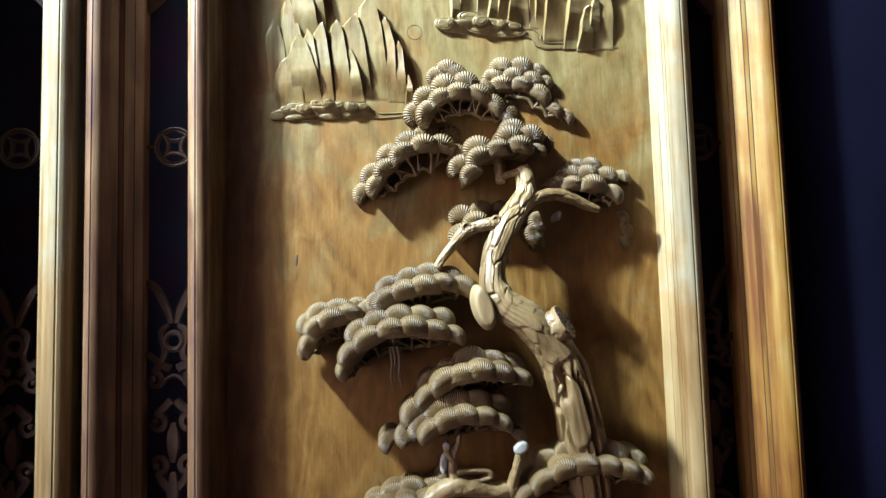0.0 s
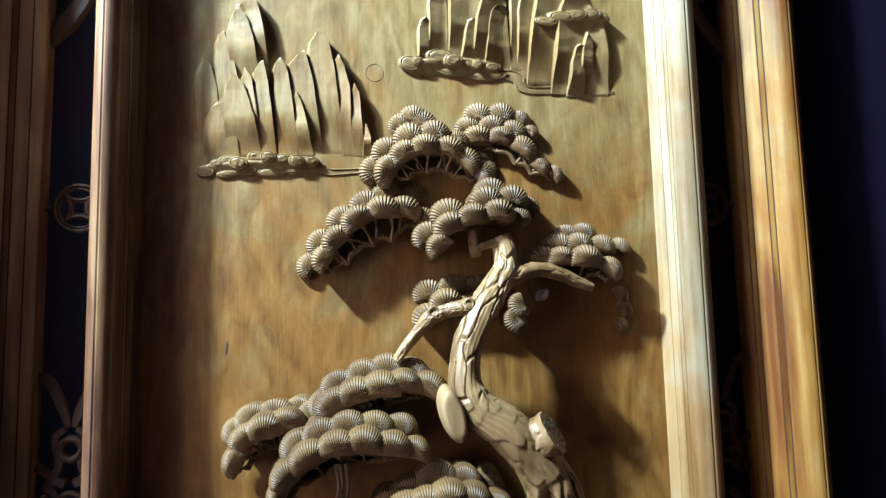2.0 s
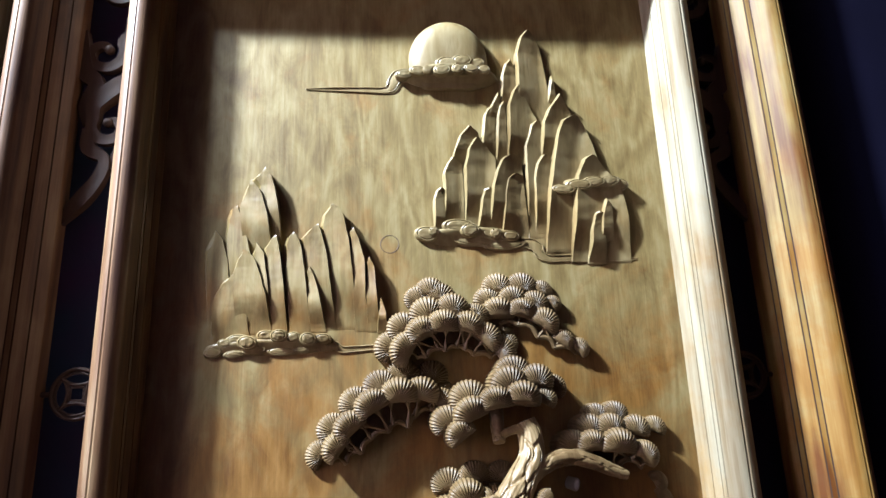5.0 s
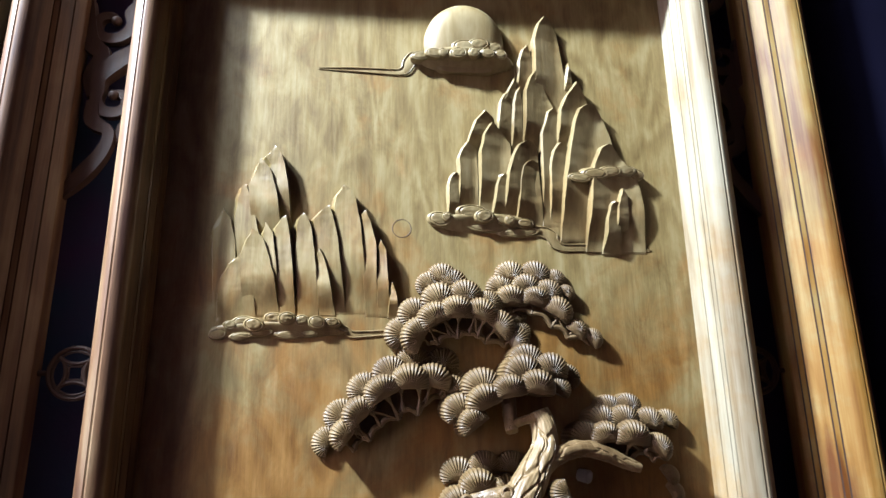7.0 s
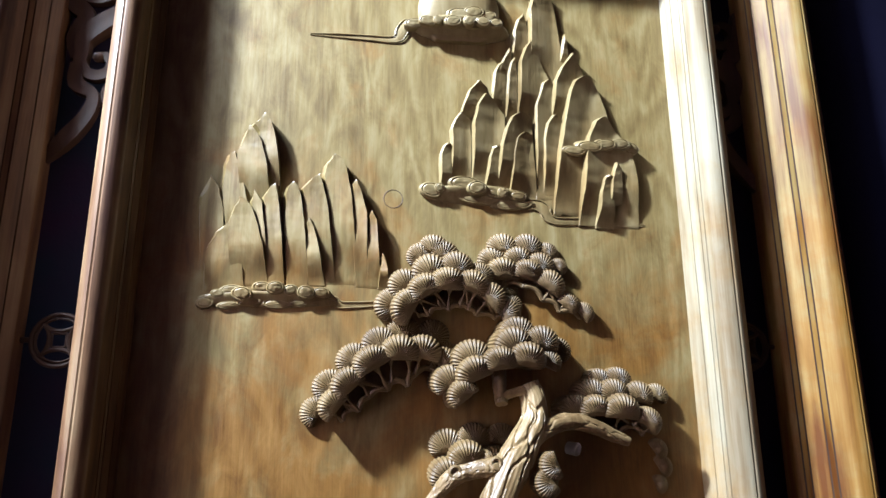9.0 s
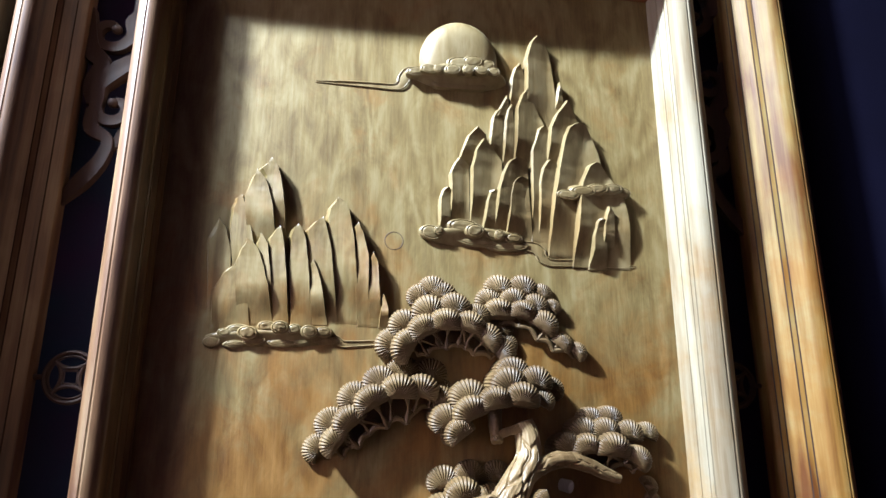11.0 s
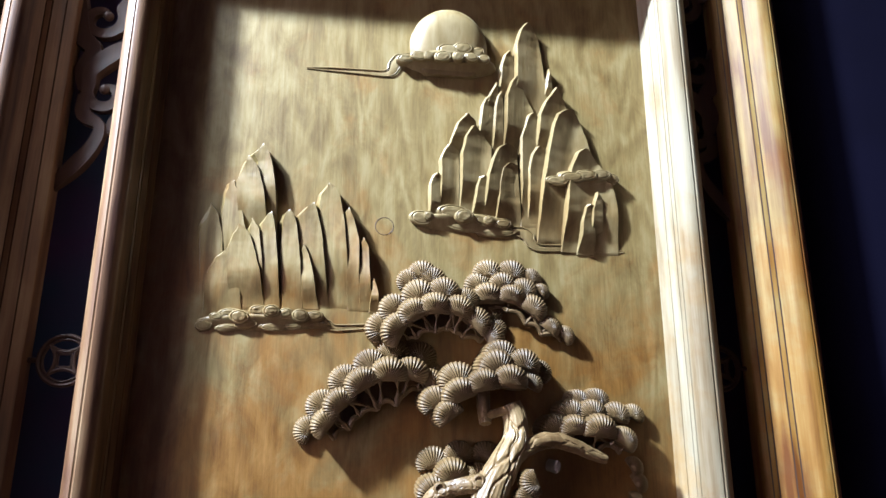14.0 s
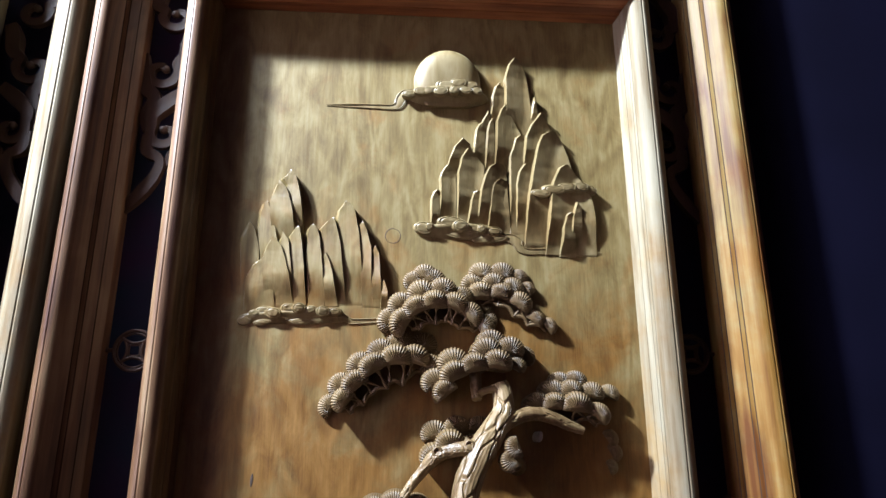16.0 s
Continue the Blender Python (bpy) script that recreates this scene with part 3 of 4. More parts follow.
def pine_clump(body, drop, fans):
    """One cloud of foliage: fans of (x, z, radius, lean, row, depth of the rim). body: "board" where it is carved from the board, or the
    length of the undercut fans; drop: how far the net of twigs hangs, in radii."""
    rng = random.Random(int(fans[0][0] * 1000) + len(fans) * 7)
    bm = bmesh.new()
    front = [f for f in fans if f[4] == 2]
    if drop:
        twig_net(bm, front, rng, drop)
    if body != "board":
        # the stem that carries the undercut bough
        x, z, d = (sum(f[i] for f in fans) / len(fans) for i in (0, 1, 5))
        tube(bm, [(x + 0.02, 0.004, z - 0.02, 0.016), (x + 0.012, -0.5 * d, z - 0.014, 0.010), (x, -d + 0.010, z, 0.012)], 10, 6)
    clump = part("pine_clump", bm, PINE, carving)
    for x, z, r, lean, row, d in fans:
        back = (d + 0.004) if body == "board" else body
        ob = new("needle_fan", fan_mesh(row, rng.randrange(3), round(back / r * 2) / 2 + (0.5 if body == "board" else 0.0), body != "board" and body > 0.03))
        ob.parent = clump
        ob.matrix_local = (Matrix.Translation((x, -d, z)) @ Matrix.Rotation(radians(lean + rng.uniform(-3, 3)), 4, "Y")
                           @ Matrix.Rotation(radians(rng.uniform(-5, 6)), 4, "X") @ Matrix.Diagonal((r * 1.10, r, r, 1)))
    return clump


# upper crown
pine_clump("board", 1.5, [(0.056, 1.929, 0.0196, 0, 0, 0.005), (0.038, 1.918, 0.0179, -25, 0, 0.004), (0.070, 1.921, 0.0195, 10, 0, 0.006), (0.049, 1.894, 0.0229, -15, 1, 0.019), (0.086, 1.900, 0.0214, 8, 1, 0.021), (0.015, 1.876, 0.0205, -35, 1, 0.014), (-0.003, 1.850, 0.0204, -65, 1, 0.009), (0.118, 1.890, 0.0177, 35, 1, 0.018), (0.157, 1.876, 0.0157, 40, 0, 0.004), (0.165, 1.852, 0.0140, 60, 0, 0.004), (0.071, 1.875, 0.0216, 0, 2, 0.036), (0.042, 1.866, 0.0223, -30, 2, 0.034), (0.020, 1.844, 0.0229, -60, 2, 0.030), (0.104, 1.873, 0.0203, 20, 2, 0.035), (0.130, 1.857, 0.0203, 40, 2, 0.031), (0.151, 1.838, 0.0196, 62, 2, 0.026)])
# upper side
pine_clump("board", 1.15, [(0.153, 1.933, 0.0207, -5, 0, 0.004), (0.189, 1.933, 0.0208, 5, 0, 0.004), (0.218, 1.928, 0.0144, 25, 0, 0.004), (0.138, 1.914, 0.0197, -20, 1, 0.004), (0.173, 1.915, 0.0190, 0, 1, 0.008), (0.205, 1.906, 0.0198, 25, 1, 0.009), (0.232, 1.907, 0.0119, 40, 1, 0.008), (0.151, 1.895, 0.0226, 0, 2, 0.011), (0.185, 1.895, 0.0195, 10, 2, 0.015), (0.216, 1.880, 0.0203, 32, 2, 0.015), (0.242, 1.854, 0.0148, 42, 2, 0.012), (0.265, 1.843, 0.0141, 48, 2, 0.009)])
# arched bough
pine_clump("board", 1.7, [(0.016, 1.813, 0.0210, 0, 0, 0.007), (0.056, 1.811, 0.0197, 20, 0, 0.004), (-0.016, 1.798, 0.0215, -25, 0, 0.010), (-0.049, 1.777, 0.0213, -40, 0, 0.007), (-0.079, 1.744, 0.0203, -50, 0, 0.004), (-0.096, 1.712, 0.0179, -65, 1, 0.005), (0.072, 1.787, 0.0151, 35, 0, 0.004), (0.009, 1.784, 0.0229, -3, 2, 0.038), (0.039, 1.786, 0.0218, 12, 2, 0.032), (0.067, 1.774, 0.0184, 38, 2, 0.021), (-0.026, 1.771, 0.0220, -32, 2, 0.040), (-0.054, 1.745, 0.0211, -42, 2, 0.035), (-0.071, 1.720, 0.0196, -50, 2, 0.030)])
# middle bough
pine_clump("board", 0, [(0.161, 1.809, 0.0220, 0, 0, 0.044), (0.152, 1.794, 0.0223, -10, 1, 0.055), (0.191, 1.798, 0.0211, 15, 1, 0.051), (0.099, 1.777, 0.0235, -10, 1, 0.052), (0.218, 1.789, 0.0156, 50, 0, 0.036), (0.132, 1.770, 0.0211, -12, 2, 0.066), (0.168, 1.775, 0.0220, 5, 2, 0.065), (0.200, 1.773, 0.0152, 30, 1, 0.050), (0.100, 1.757, 0.0217, -25, 2, 0.064), (0.071, 1.748, 0.0205, -32, 1, 0.047), (0.086, 1.732, 0.0187, -38, 2, 0.062)])
# right bough
pine_clump("board", 1.4, [(0.277, 1.749, 0.0175, -5, 0, 0.018), (0.303, 1.751, 0.0175, 5, 0, 0.020), (0.262, 1.733, 0.0201, -8, 1, 0.028), (0.291, 1.734, 0.0186, 3, 1, 0.032), (0.326, 1.731, 0.0188, 10, 1, 0.030), (0.361, 1.732, 0.0154, 25, 0, 0.010), (0.236, 1.712, 0.0213, -20, 2, 0.033), (0.261, 1.713, 0.0190, -3, 2, 0.042), (0.296, 1.711, 0.0219, 8, 2, 0.045), (0.332, 1.698, 0.0177, 42, 2, 0.040), (0.357, 1.661, 0.0129, 55, 0, 0.010), (0.363, 1.639, 0.0128, 60, 0, 0.008), (0.356, 1.617, 0.0105, 70, 0, 0.010)])
# small sprays in the shade
pine_clump("board", 0, [(0.071, 1.634, 0.0212, -30, 2, 0.022), (0.096, 1.654, 0.0220, -5, 2, 0.025), (0.135, 1.649, 0.0193, 18, 2, 0.026), (0.072, 1.670, 0.0204, -15, 0, 0.004), (0.108, 1.678, 0.0190, 0, 0, 0.008), (0.145, 1.678, 0.0184, 8, 0, 0.007), (0.174, 1.674, 0.0163, 20, 0, 0.004)])
# two hanging sprays
pine_clump(0.02, 0, [(0.189, 1.649, 0.0154, -108, 1, 0.085), (0.182, 1.629, 0.0153, -128, 1, 0.085)])
# large upper bough
pine_clump(0.05, 1.05, [(0.012, 1.564, 0.0249, 0, 0, 0.059), (0.045, 1.560, 0.0223, 20, 0, 0.055), (-0.019, 1.558, 0.0239, -15, 0, 0.060), (-0.053, 1.546, 0.0229, -25, 0, 0.057), (-0.070, 1.523, 0.0229, -35, 0, 0.054), (-0.086, 1.509, 0.0230, -42, 0, 0.050), (0.002, 1.543, 0.0251, 0, 2, 0.088), (0.032, 1.548, 0.0216, 10, 2, 0.085), (0.064, 1.541, 0.0245, 30, 2, 0.078), (-0.029, 1.536, 0.0250, -15, 2, 0.087), (-0.055, 1.524, 0.0268, -32, 2, 0.084)])
# large lower bough
pine_clump(0.05, 1.15, [(-0.040, 1.498, 0.0238, 0, 1, 0.096), (-0.006, 1.497, 0.0230, 3, 1, 0.094), (0.026, 1.494, 0.0215, 8, 1, 0.087), (-0.072, 1.489, 0.0247, -15, 1, 0.094), (-0.099, 1.476, 0.0247, -30, 1, 0.088), (-0.117, 1.444, 0.0217, -45, 0, 0.061), (-0.052, 1.478, 0.0241, -5, 2, 0.118), (-0.020, 1.480, 0.0242, 0, 2, 0.117), (0.013, 1.474, 0.0235, 8, 2, 0.111), (0.043, 1.468, 0.0194, 25, 2, 0.102), (-0.085, 1.465, 0.0258, -25, 2, 0.113), (-0.110, 1.443, 0.0242, -42, 2, 0.106), (-0.120, 1.424, 0.0190, -58, 2, 0.102)])
# outer bough
pine_clump(0.04, 1.1, [(-0.136, 1.510, 0.0247, -5, 0, 0.049), (-0.105, 1.516, 0.0194, 10, 0, 0.042), (-0.165, 1.506, 0.0229, -20, 0, 0.048), (-0.183, 1.492, 0.0220, -35, 0, 0.044), (-0.119, 1.504, 0.0215, 0, 2, 0.073), (-0.145, 1.495, 0.0250, -15, 2, 0.076), (-0.167, 1.485, 0.0232, -32, 2, 0.073), (-0.178, 1.461, 0.0214, -58, 2, 0.071), (-0.188, 1.452, 0.0154, -78, 1, 0.055)])
# lower bough, hind tier
pine_clump(0.05, 1.05, [(0.072, 1.429, 0.0249, 0, 0, 0.090), (0.107, 1.425, 0.0206, 3, 0, 0.088), (0.143, 1.415, 0.0172, 15, 0, 0.078), (0.040, 1.410, 0.0240, -15, 0, 0.086), (0.011, 1.395, 0.0224, -30, 0, 0.076), (0.056, 1.405, 0.0250, -10, 2, 0.119), (0.083, 1.410, 0.0251, 0, 2, 0.120), (0.113, 1.406, 0.0226, 5, 2, 0.115), (0.146, 1.398, 0.0185, 15, 2, 0.105), (0.032, 1.397, 0.0259, -30, 2, 0.114), (0.006, 1.373, 0.0243, -40, 2, 0.105)])
# lower bough, front tier
pine_clump(0.05, 1.15, [(0.045, 1.365, 0.0244, -5, 1, 0.105), (0.079, 1.365, 0.0228, 0, 1, 0.103), (0.110, 1.360, 0.0203, 20, 1, 0.097), (0.136, 1.340, 0.0169, 42, 1, 0.090), (0.021, 1.354, 0.0270, -20, 1, 0.104), (-0.016, 1.351, 0.0253, -40, 1, 0.099), (-0.026, 1.317, 0.0240, -45, 0, 0.076), (-0.057, 1.306, 0.0196, -60, 0, 0.067), (0.055, 1.345, 0.0230, 0, 2, 0.125), (0.086, 1.342, 0.0215, 3, 2, 0.121), (0.111, 1.332, 0.0182, 20, 2, 0.116), (0.143, 1.307, 0.0142, 45, 1, 0.087), (0.032, 1.339, 0.0247, -20, 2, 0.125), (-0.003, 1.332, 0.0261, -32, 1, 0.101), (0.007, 1.326, 0.0221, -35, 2, 0.123)])
# bottom bough
pine_clump(0.05, 1.3, [(0.225, 1.278, 0.0232, -5, 0, 0.089), (0.262, 1.279, 0.0233, 0, 0, 0.090), (0.297, 1.272, 0.0225, 8, 0, 0.087), (0.333, 1.260, 0.0181, 25, 0, 0.081), (0.191, 1.263, 0.0241, -20, 0, 0.085), (0.168, 1.242, 0.0232, -32, 0, 0.080), (0.242, 1.260, 0.0244, 0, 2, 0.115), (0.278, 1.257, 0.0227, 5, 2, 0.113), (0.211, 1.255, 0.0252, -15, 2, 0.113), (0.310, 1.248, 0.0220, 15, 2, 0.109), (0.181, 1.239, 0.0243, -30, 2, 0.109), (0.337, 1.238, 0.0168, 32, 2, 0.103), (0.155, 1.216, 0.0235, -45, 2, 0.103)])
# bottom bough, other side
pine_clump(0.05, 1.1, [(-0.025, 1.228, 0.0222, -5, 0, 0.070), (0.012, 1.224, 0.0232, 3, 0, 0.065), (0.031, 1.233, 0.0189, 12, 0, 0.060), (-0.051, 1.219, 0.0240, -15, 0, 0.068), (-0.081, 1.205, 0.0223, -22, 0, 0.060), (-0.034, 1.213, 0.0216, -5, 2, 0.095), (-0.003, 1.214, 0.0217, 0, 2, 0.093), (-0.064, 1.205, 0.0225, -12, 2, 0.090)])


# peaks -------------------------------------------------------------------
def at_height(line, z):
    """Where a line of (x, z) that climbs to its last point passes a height."""
    return float(np.interp(z, [q[1] for q in line], [q[0] for q in line]))


def crag(parent, left, right, tall=0.0155):
    """One fluted splinter in low relief between two climbing edges: its face rises from left to right and ends in a sheer flank;
    a narrow chamfer runs round its crown, and its foot fades into the board."""
    order = len(parent.children)
    bm = bmesh.new()
    rows, cols = 54, 13
    apex, low = left[-1][1], min(left[0][1], right[0][1])
    grid = []
    for j in range(rows + 1):
        v = 1 - (1 - j / rows) ** 1.5
        z = low + (apex - low) * v
        x0, x1 = at_height(left, z), at_height(right, z)
        wide = max(x1 - x0, 0.0012)
        fade = 0.05 + 0.95 * step(0.0, 0.50, v)
        lean = abs(at_height(left, z + 0.003) - x0) / 0.003 if z < apex - 0.0035 else 4.0
        rim = min(0.36, (0.0016 + 0.0042 * step(0.55, 0.85, v)) * math.hypot(1, min(lean, 4.0)) / wide)
        last = max(rim + 0.02, 1 - 0.0008 / wide)
        stops = [0.0, min(0.06, 0.0005 / wide)] + [rim + (last - rim) * k / (cols - 3) for k in range(cols - 2)] + [1.0]
        line = []
        for i, u in enumerate(stops):
            x = x0 + wide * u
            start = 0.70 + 0.22 * step(0.75, 1.0, v)
            h = (tall * (start + (1 - start) * u ** 1.3) + 0.00015 * order) * fade
            h += 0.00035 * noise.noise(Vector((x * 130, z * 22, order * 3.0))) + 0.0002 * noise.noise(Vector((x * 60, z * 240, 4.0)))
            if i == 1:
                h *= 0.10
            if i in (0, cols) or j in (0, rows):
                h = -0.001
            dx = 0.0006 * noise.noise(Vector((u * 2, z * 90, order)))
            line.append(bm.verts.new((x + dx, -h, z)))
        grid.append(line)
    for lo, hi in zip(grid, grid[1:]):
        for i in range(cols):
            bm.faces.new((lo[i], lo[i + 1], hi[i + 1], hi[i]))
    return part("crag", bm, BOARD, parent, angle=26)


def peak(left, right, lift=0.0, slope=0.31, chamfer=0.0034):
    """One splinter of the steep massif: a bright chamfer up its left edge, then a face that falls away to the right."""
    k = len(east.children)
    bm = bmesh.new()
    rows, cols = 44, 12
    apex, low = left[-1][1], left[0][1] - 0.006
    spread = max(b[0] for b in right) - min(a[0] for a in left)
    tall = min(0.019, max(0.012, 0.8 * slope * spread + 0.003))
    grid = []
    for j in range(rows + 1):
        v = j / rows
        z = low + (apex - low) * v
        x0, x1 = at_height(left, z), at_height(right, z)
        wide = max(x1 - x0, 0.0012)
        lean = math.hypot(1, (at_height(left, z + 0.004) - x0) / 0.004) if z < apex - 0.004 else 2.2
        rim = chamfer * (0.35 + 0.65 * step(0.0, 0.6, v)) * min(lean, 2.2)
        e = min(0.55, rim / wide)
        last = max(e + 0.02, 1 - 0.0008 / wide)
        stops = [0.0, min(0.05, 0.0004 / wide)] + [e + (last - e) * i / (cols - 3) for i in range(cols - 2)] + [1.0]
        fade = 0.12 + 0.88 * step(0.0, 0.40, v)
        dx = 0.0008 * noise.noise(Vector((z * 55, k * 3.1, 0.5)))
        line = []
        for i, u in enumerate(stops):
            x = x0 + wide * u
            h = max(tall - slope * max(0.0, x - x0 - rim), 0.40 * tall) * fade + (0.0002 * k + lift) * fade
            h += (0.0005 * noise.noise(Vector((x * 45, z * 90, 7.0))) + 0.0003 * noise.noise(Vector((x * 120, z * 260, 2.0)))) * fade
            if i == 1:
                h *= 0.66
            if i in (0, cols) or j in (0, rows):
                h = -0.0008
            line.append(bm.verts.new((x + dx, -h, z)))
        grid.append(line)
    for lo, hi in zip(grid, grid[1:]):
        for i in range(cols):
            bm.faces.new((lo[i], lo[i + 1], hi[i + 1], hi[i]))
    return part("crag", bm, CARVED, east, angle=28)


bm = bmesh.new()
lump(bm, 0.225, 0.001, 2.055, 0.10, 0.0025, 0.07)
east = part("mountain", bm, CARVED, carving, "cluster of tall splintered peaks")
bm = bmesh.new()
lump(bm, -0.13, 0.001, 1.94, 0.07, 0.0015, 0.05)
west = part("mountain", bm, CARVED, carving, "cluster of rounded fluted peaks")
peak(((0.198, 2.185), (0.201, 2.252), (0.201, 2.306), (0.209, 2.337), (0.221, 2.352)), ((0.261, 2.189), (0.250, 2.266), (0.244, 2.320), (0.233, 2.341), (0.221, 2.352)))
peak(((0.248, 2.222), (0.252, 2.251), (0.257, 2.273)), ((0.264, 2.223), (0.262, 2.257), (0.257, 2.273)))
peak(((0.173, 2.212), (0.177, 2.270), (0.184, 2.292), (0.194, 2.302)), ((0.200, 2.214), (0.201, 2.281), (0.194, 2.302)))
peak(((0.150, 2.192), (0.158, 2.220), (0.170, 2.242)), ((0.174, 2.193), (0.174, 2.231), (0.170, 2.242)))
peak(((0.140, 2.127), (0.141, 2.161), (0.145, 2.201), (0.152, 2.214), (0.163, 2.221)), ((0.164, 2.128), (0.165, 2.202), (0.163, 2.221)))
peak(((0.162, 2.119), (0.166, 2.197), (0.171, 2.219), (0.179, 2.228)), ((0.181, 2.120), (0.182, 2.203), (0.179, 2.228)))
peak(((0.180, 2.120), (0.183, 2.217), (0.192, 2.242), (0.201, 2.254)), ((0.242, 2.133), (0.230, 2.195), (0.216, 2.226), (0.201, 2.254)))
peak(((0.231, 2.123), (0.236, 2.188), (0.246, 2.212), (0.266, 2.239)), ((0.288, 2.144), (0.284, 2.210), (0.266, 2.239)))
peak(((0.094, 2.124), (0.097, 2.140), (0.106, 2.166), (0.121, 2.183)), ((0.148, 2.127), (0.137, 2.172), (0.121, 2.183)))
peak(((0.112, 2.025), (0.111, 2.047), (0.112, 2.116), (0.118, 2.144), (0.131, 2.165)), ((0.165, 2.066), (0.161, 2.131), (0.149, 2.150), (0.131, 2.165)))
peak(((0.205, 2.008), (0.205, 2.068), (0.205, 2.112), (0.206, 2.149), (0.218, 2.187), (0.230, 2.196)), ((0.239, 2.061), (0.239, 2.183), (0.230, 2.196)))
peak(((0.231, 1.987), (0.235, 2.061), (0.246, 2.124), (0.258, 2.175), (0.267, 2.194), (0.288, 2.203)), ((0.333, 1.995), (0.326, 2.101), (0.315, 2.155), (0.303, 2.187), (0.288, 2.203)))
peak(((0.081, 2.024), (0.080, 2.106), (0.086, 2.122), (0.094, 2.133)), ((0.111, 2.029), (0.111, 2.121), (0.094, 2.133)))
peak(((0.065, 2.015), (0.064, 2.066), (0.069, 2.080), (0.076, 2.084)), ((0.083, 2.016), (0.082, 2.080), (0.076, 2.084)))
peak(((0.146, 2.018), (0.152, 2.083), (0.160, 2.110), (0.169, 2.129), (0.181, 2.136)), ((0.205, 2.025), (0.201, 2.129), (0.181, 2.136)))
peak(((0.216, 2.017), (0.216, 2.095), (0.222, 2.122), (0.233, 2.138)), ((0.241, 2.018), (0.247, 2.133), (0.233, 2.138)))
peak(((0.129, 2.017), (0.135, 2.065), (0.140, 2.081), (0.151, 2.084)), ((0.152, 2.018), (0.152, 2.080), (0.151, 2.084)))
peak(((0.165, 2.010), (0.170, 2.075), (0.176, 2.098), (0.185, 2.106)), ((0.207, 2.012), (0.202, 2.102), (0.185, 2.106)))
peak(((0.267, 1.972), (0.275, 2.062), (0.280, 2.098), (0.295, 2.130), (0.310, 2.136)), ((0.359, 1.975), (0.359, 2.040), (0.353, 2.084), (0.329, 2.115), (0.310, 2.136)))
peak(((0.292, 1.971), (0.296, 2.015), (0.302, 2.039), (0.309, 2.045)), ((0.321, 1.972), (0.319, 2.041), (0.309, 2.045)), 0.003)
peak(((0.312, 1.994), (0.313, 2.036), (0.323, 2.065)), ((0.333, 1.995), (0.333, 2.054), (0.323, 2.065)), 0.003)
crag(west, ((-0.250, 1.881), (-0.260, 1.992), (-0.246, 2.023)), ((-0.219, 1.900), (-0.226, 1.977), (-0.235, 2.009), (-0.246, 2.023)), 0.004)
crag(west, ((-0.218, 1.915), (-0.232, 2.009), (-0.232, 2.038), (-0.227, 2.052), (-0.216, 2.057)), ((-0.189, 1.955), (-0.195, 1.986), (-0.203, 2.018), (-0.210, 2.039), (-0.216, 2.057)), 0.0075)
crag(west, ((-0.205, 1.978), (-0.215, 2.055), (-0.207, 2.085), (-0.197, 2.094)), ((-0.166, 1.995), (-0.172, 2.040), (-0.180, 2.069), (-0.185, 2.080), (-0.197, 2.094)))
crag(west, ((-0.173, 1.995), (-0.190, 2.085), (-0.199, 2.098), (-0.178, 2.113)), ((-0.152, 1.996), (-0.157, 2.049), (-0.163, 2.081), (-0.168, 2.099), (-0.178, 2.113)))
crag(west, ((-0.179, 1.901), (-0.195, 1.985), (-0.186, 2.000)), ((-0.161, 1.882), (-0.168, 1.940), (-0.175, 1.985), (-0.186, 2.000)))
crag(west, ((-0.077, 1.873), (-0.100, 2.027), (-0.097, 2.043), (-0.088, 2.055), (-0.081, 2.057)), ((-0.042, 1.873), (-0.050, 1.935), (-0.057, 2.000), (-0.065, 2.039), (-0.071, 2.051), (-0.081, 2.057)))
crag(west, ((-0.110, 1.883), (-0.128, 2.007), (-0.117, 2.020), (-0.101, 2.027)), ((-0.074, 1.873), (-0.082, 1.934), (-0.088, 1.982), (-0.095, 2.010), (-0.101, 2.027)))
crag(west, ((-0.139, 1.868), (-0.150, 1.996), (-0.147, 2.009), (-0.134, 2.015)), ((-0.111, 1.887), (-0.117, 1.949), (-0.124, 1.995), (-0.129, 2.007), (-0.134, 2.015)))
crag(west, ((-0.050, 1.873), (-0.061, 2.014), (-0.051, 2.021)), ((-0.027, 1.870), (-0.034, 1.920), (-0.035, 1.972), (-0.043, 2.002), (-0.051, 2.021)))
crag(west, ((-0.165, 1.871), (-0.179, 1.993), (-0.170, 2.005), (-0.159, 2.010)), ((-0.141, 1.868), (-0.146, 1.933), (-0.152, 1.980), (-0.156, 2.000), (-0.159, 2.010)))
crag(west, ((-0.211, 1.870), (-0.220, 1.958), (-0.215, 1.978), (-0.205, 1.990)), ((-0.162, 1.871), (-0.170, 1.924), (-0.181, 1.961), (-0.188, 1.977), (-0.195, 1.986), (-0.205, 1.990)))
crag(west, ((-0.033, 1.870), (-0.037, 1.968), (-0.029, 1.978)), ((-0.013, 1.870), (-0.019, 1.928), (-0.022, 1.964), (-0.029, 1.978)))
crag(west, ((-0.244, 1.862), (-0.247, 1.915), (-0.236, 1.946), (-0.218, 1.956)), ((-0.193, 1.871), (-0.198, 1.916), (-0.205, 1.941), (-0.218, 1.956)), 0.006)
crag(west, ((-0.112, 1.872), (-0.119, 1.957), (-0.112, 1.964)), ((-0.088, 1.872), (-0.099, 1.930), (-0.106, 1.952), (-0.112, 1.964)))
crag(west, ((-0.020, 1.870), (-0.017, 1.911), (-0.013, 1.919)), ((-0.004, 1.870), (-0.006, 1.897), (-0.013, 1.919)))


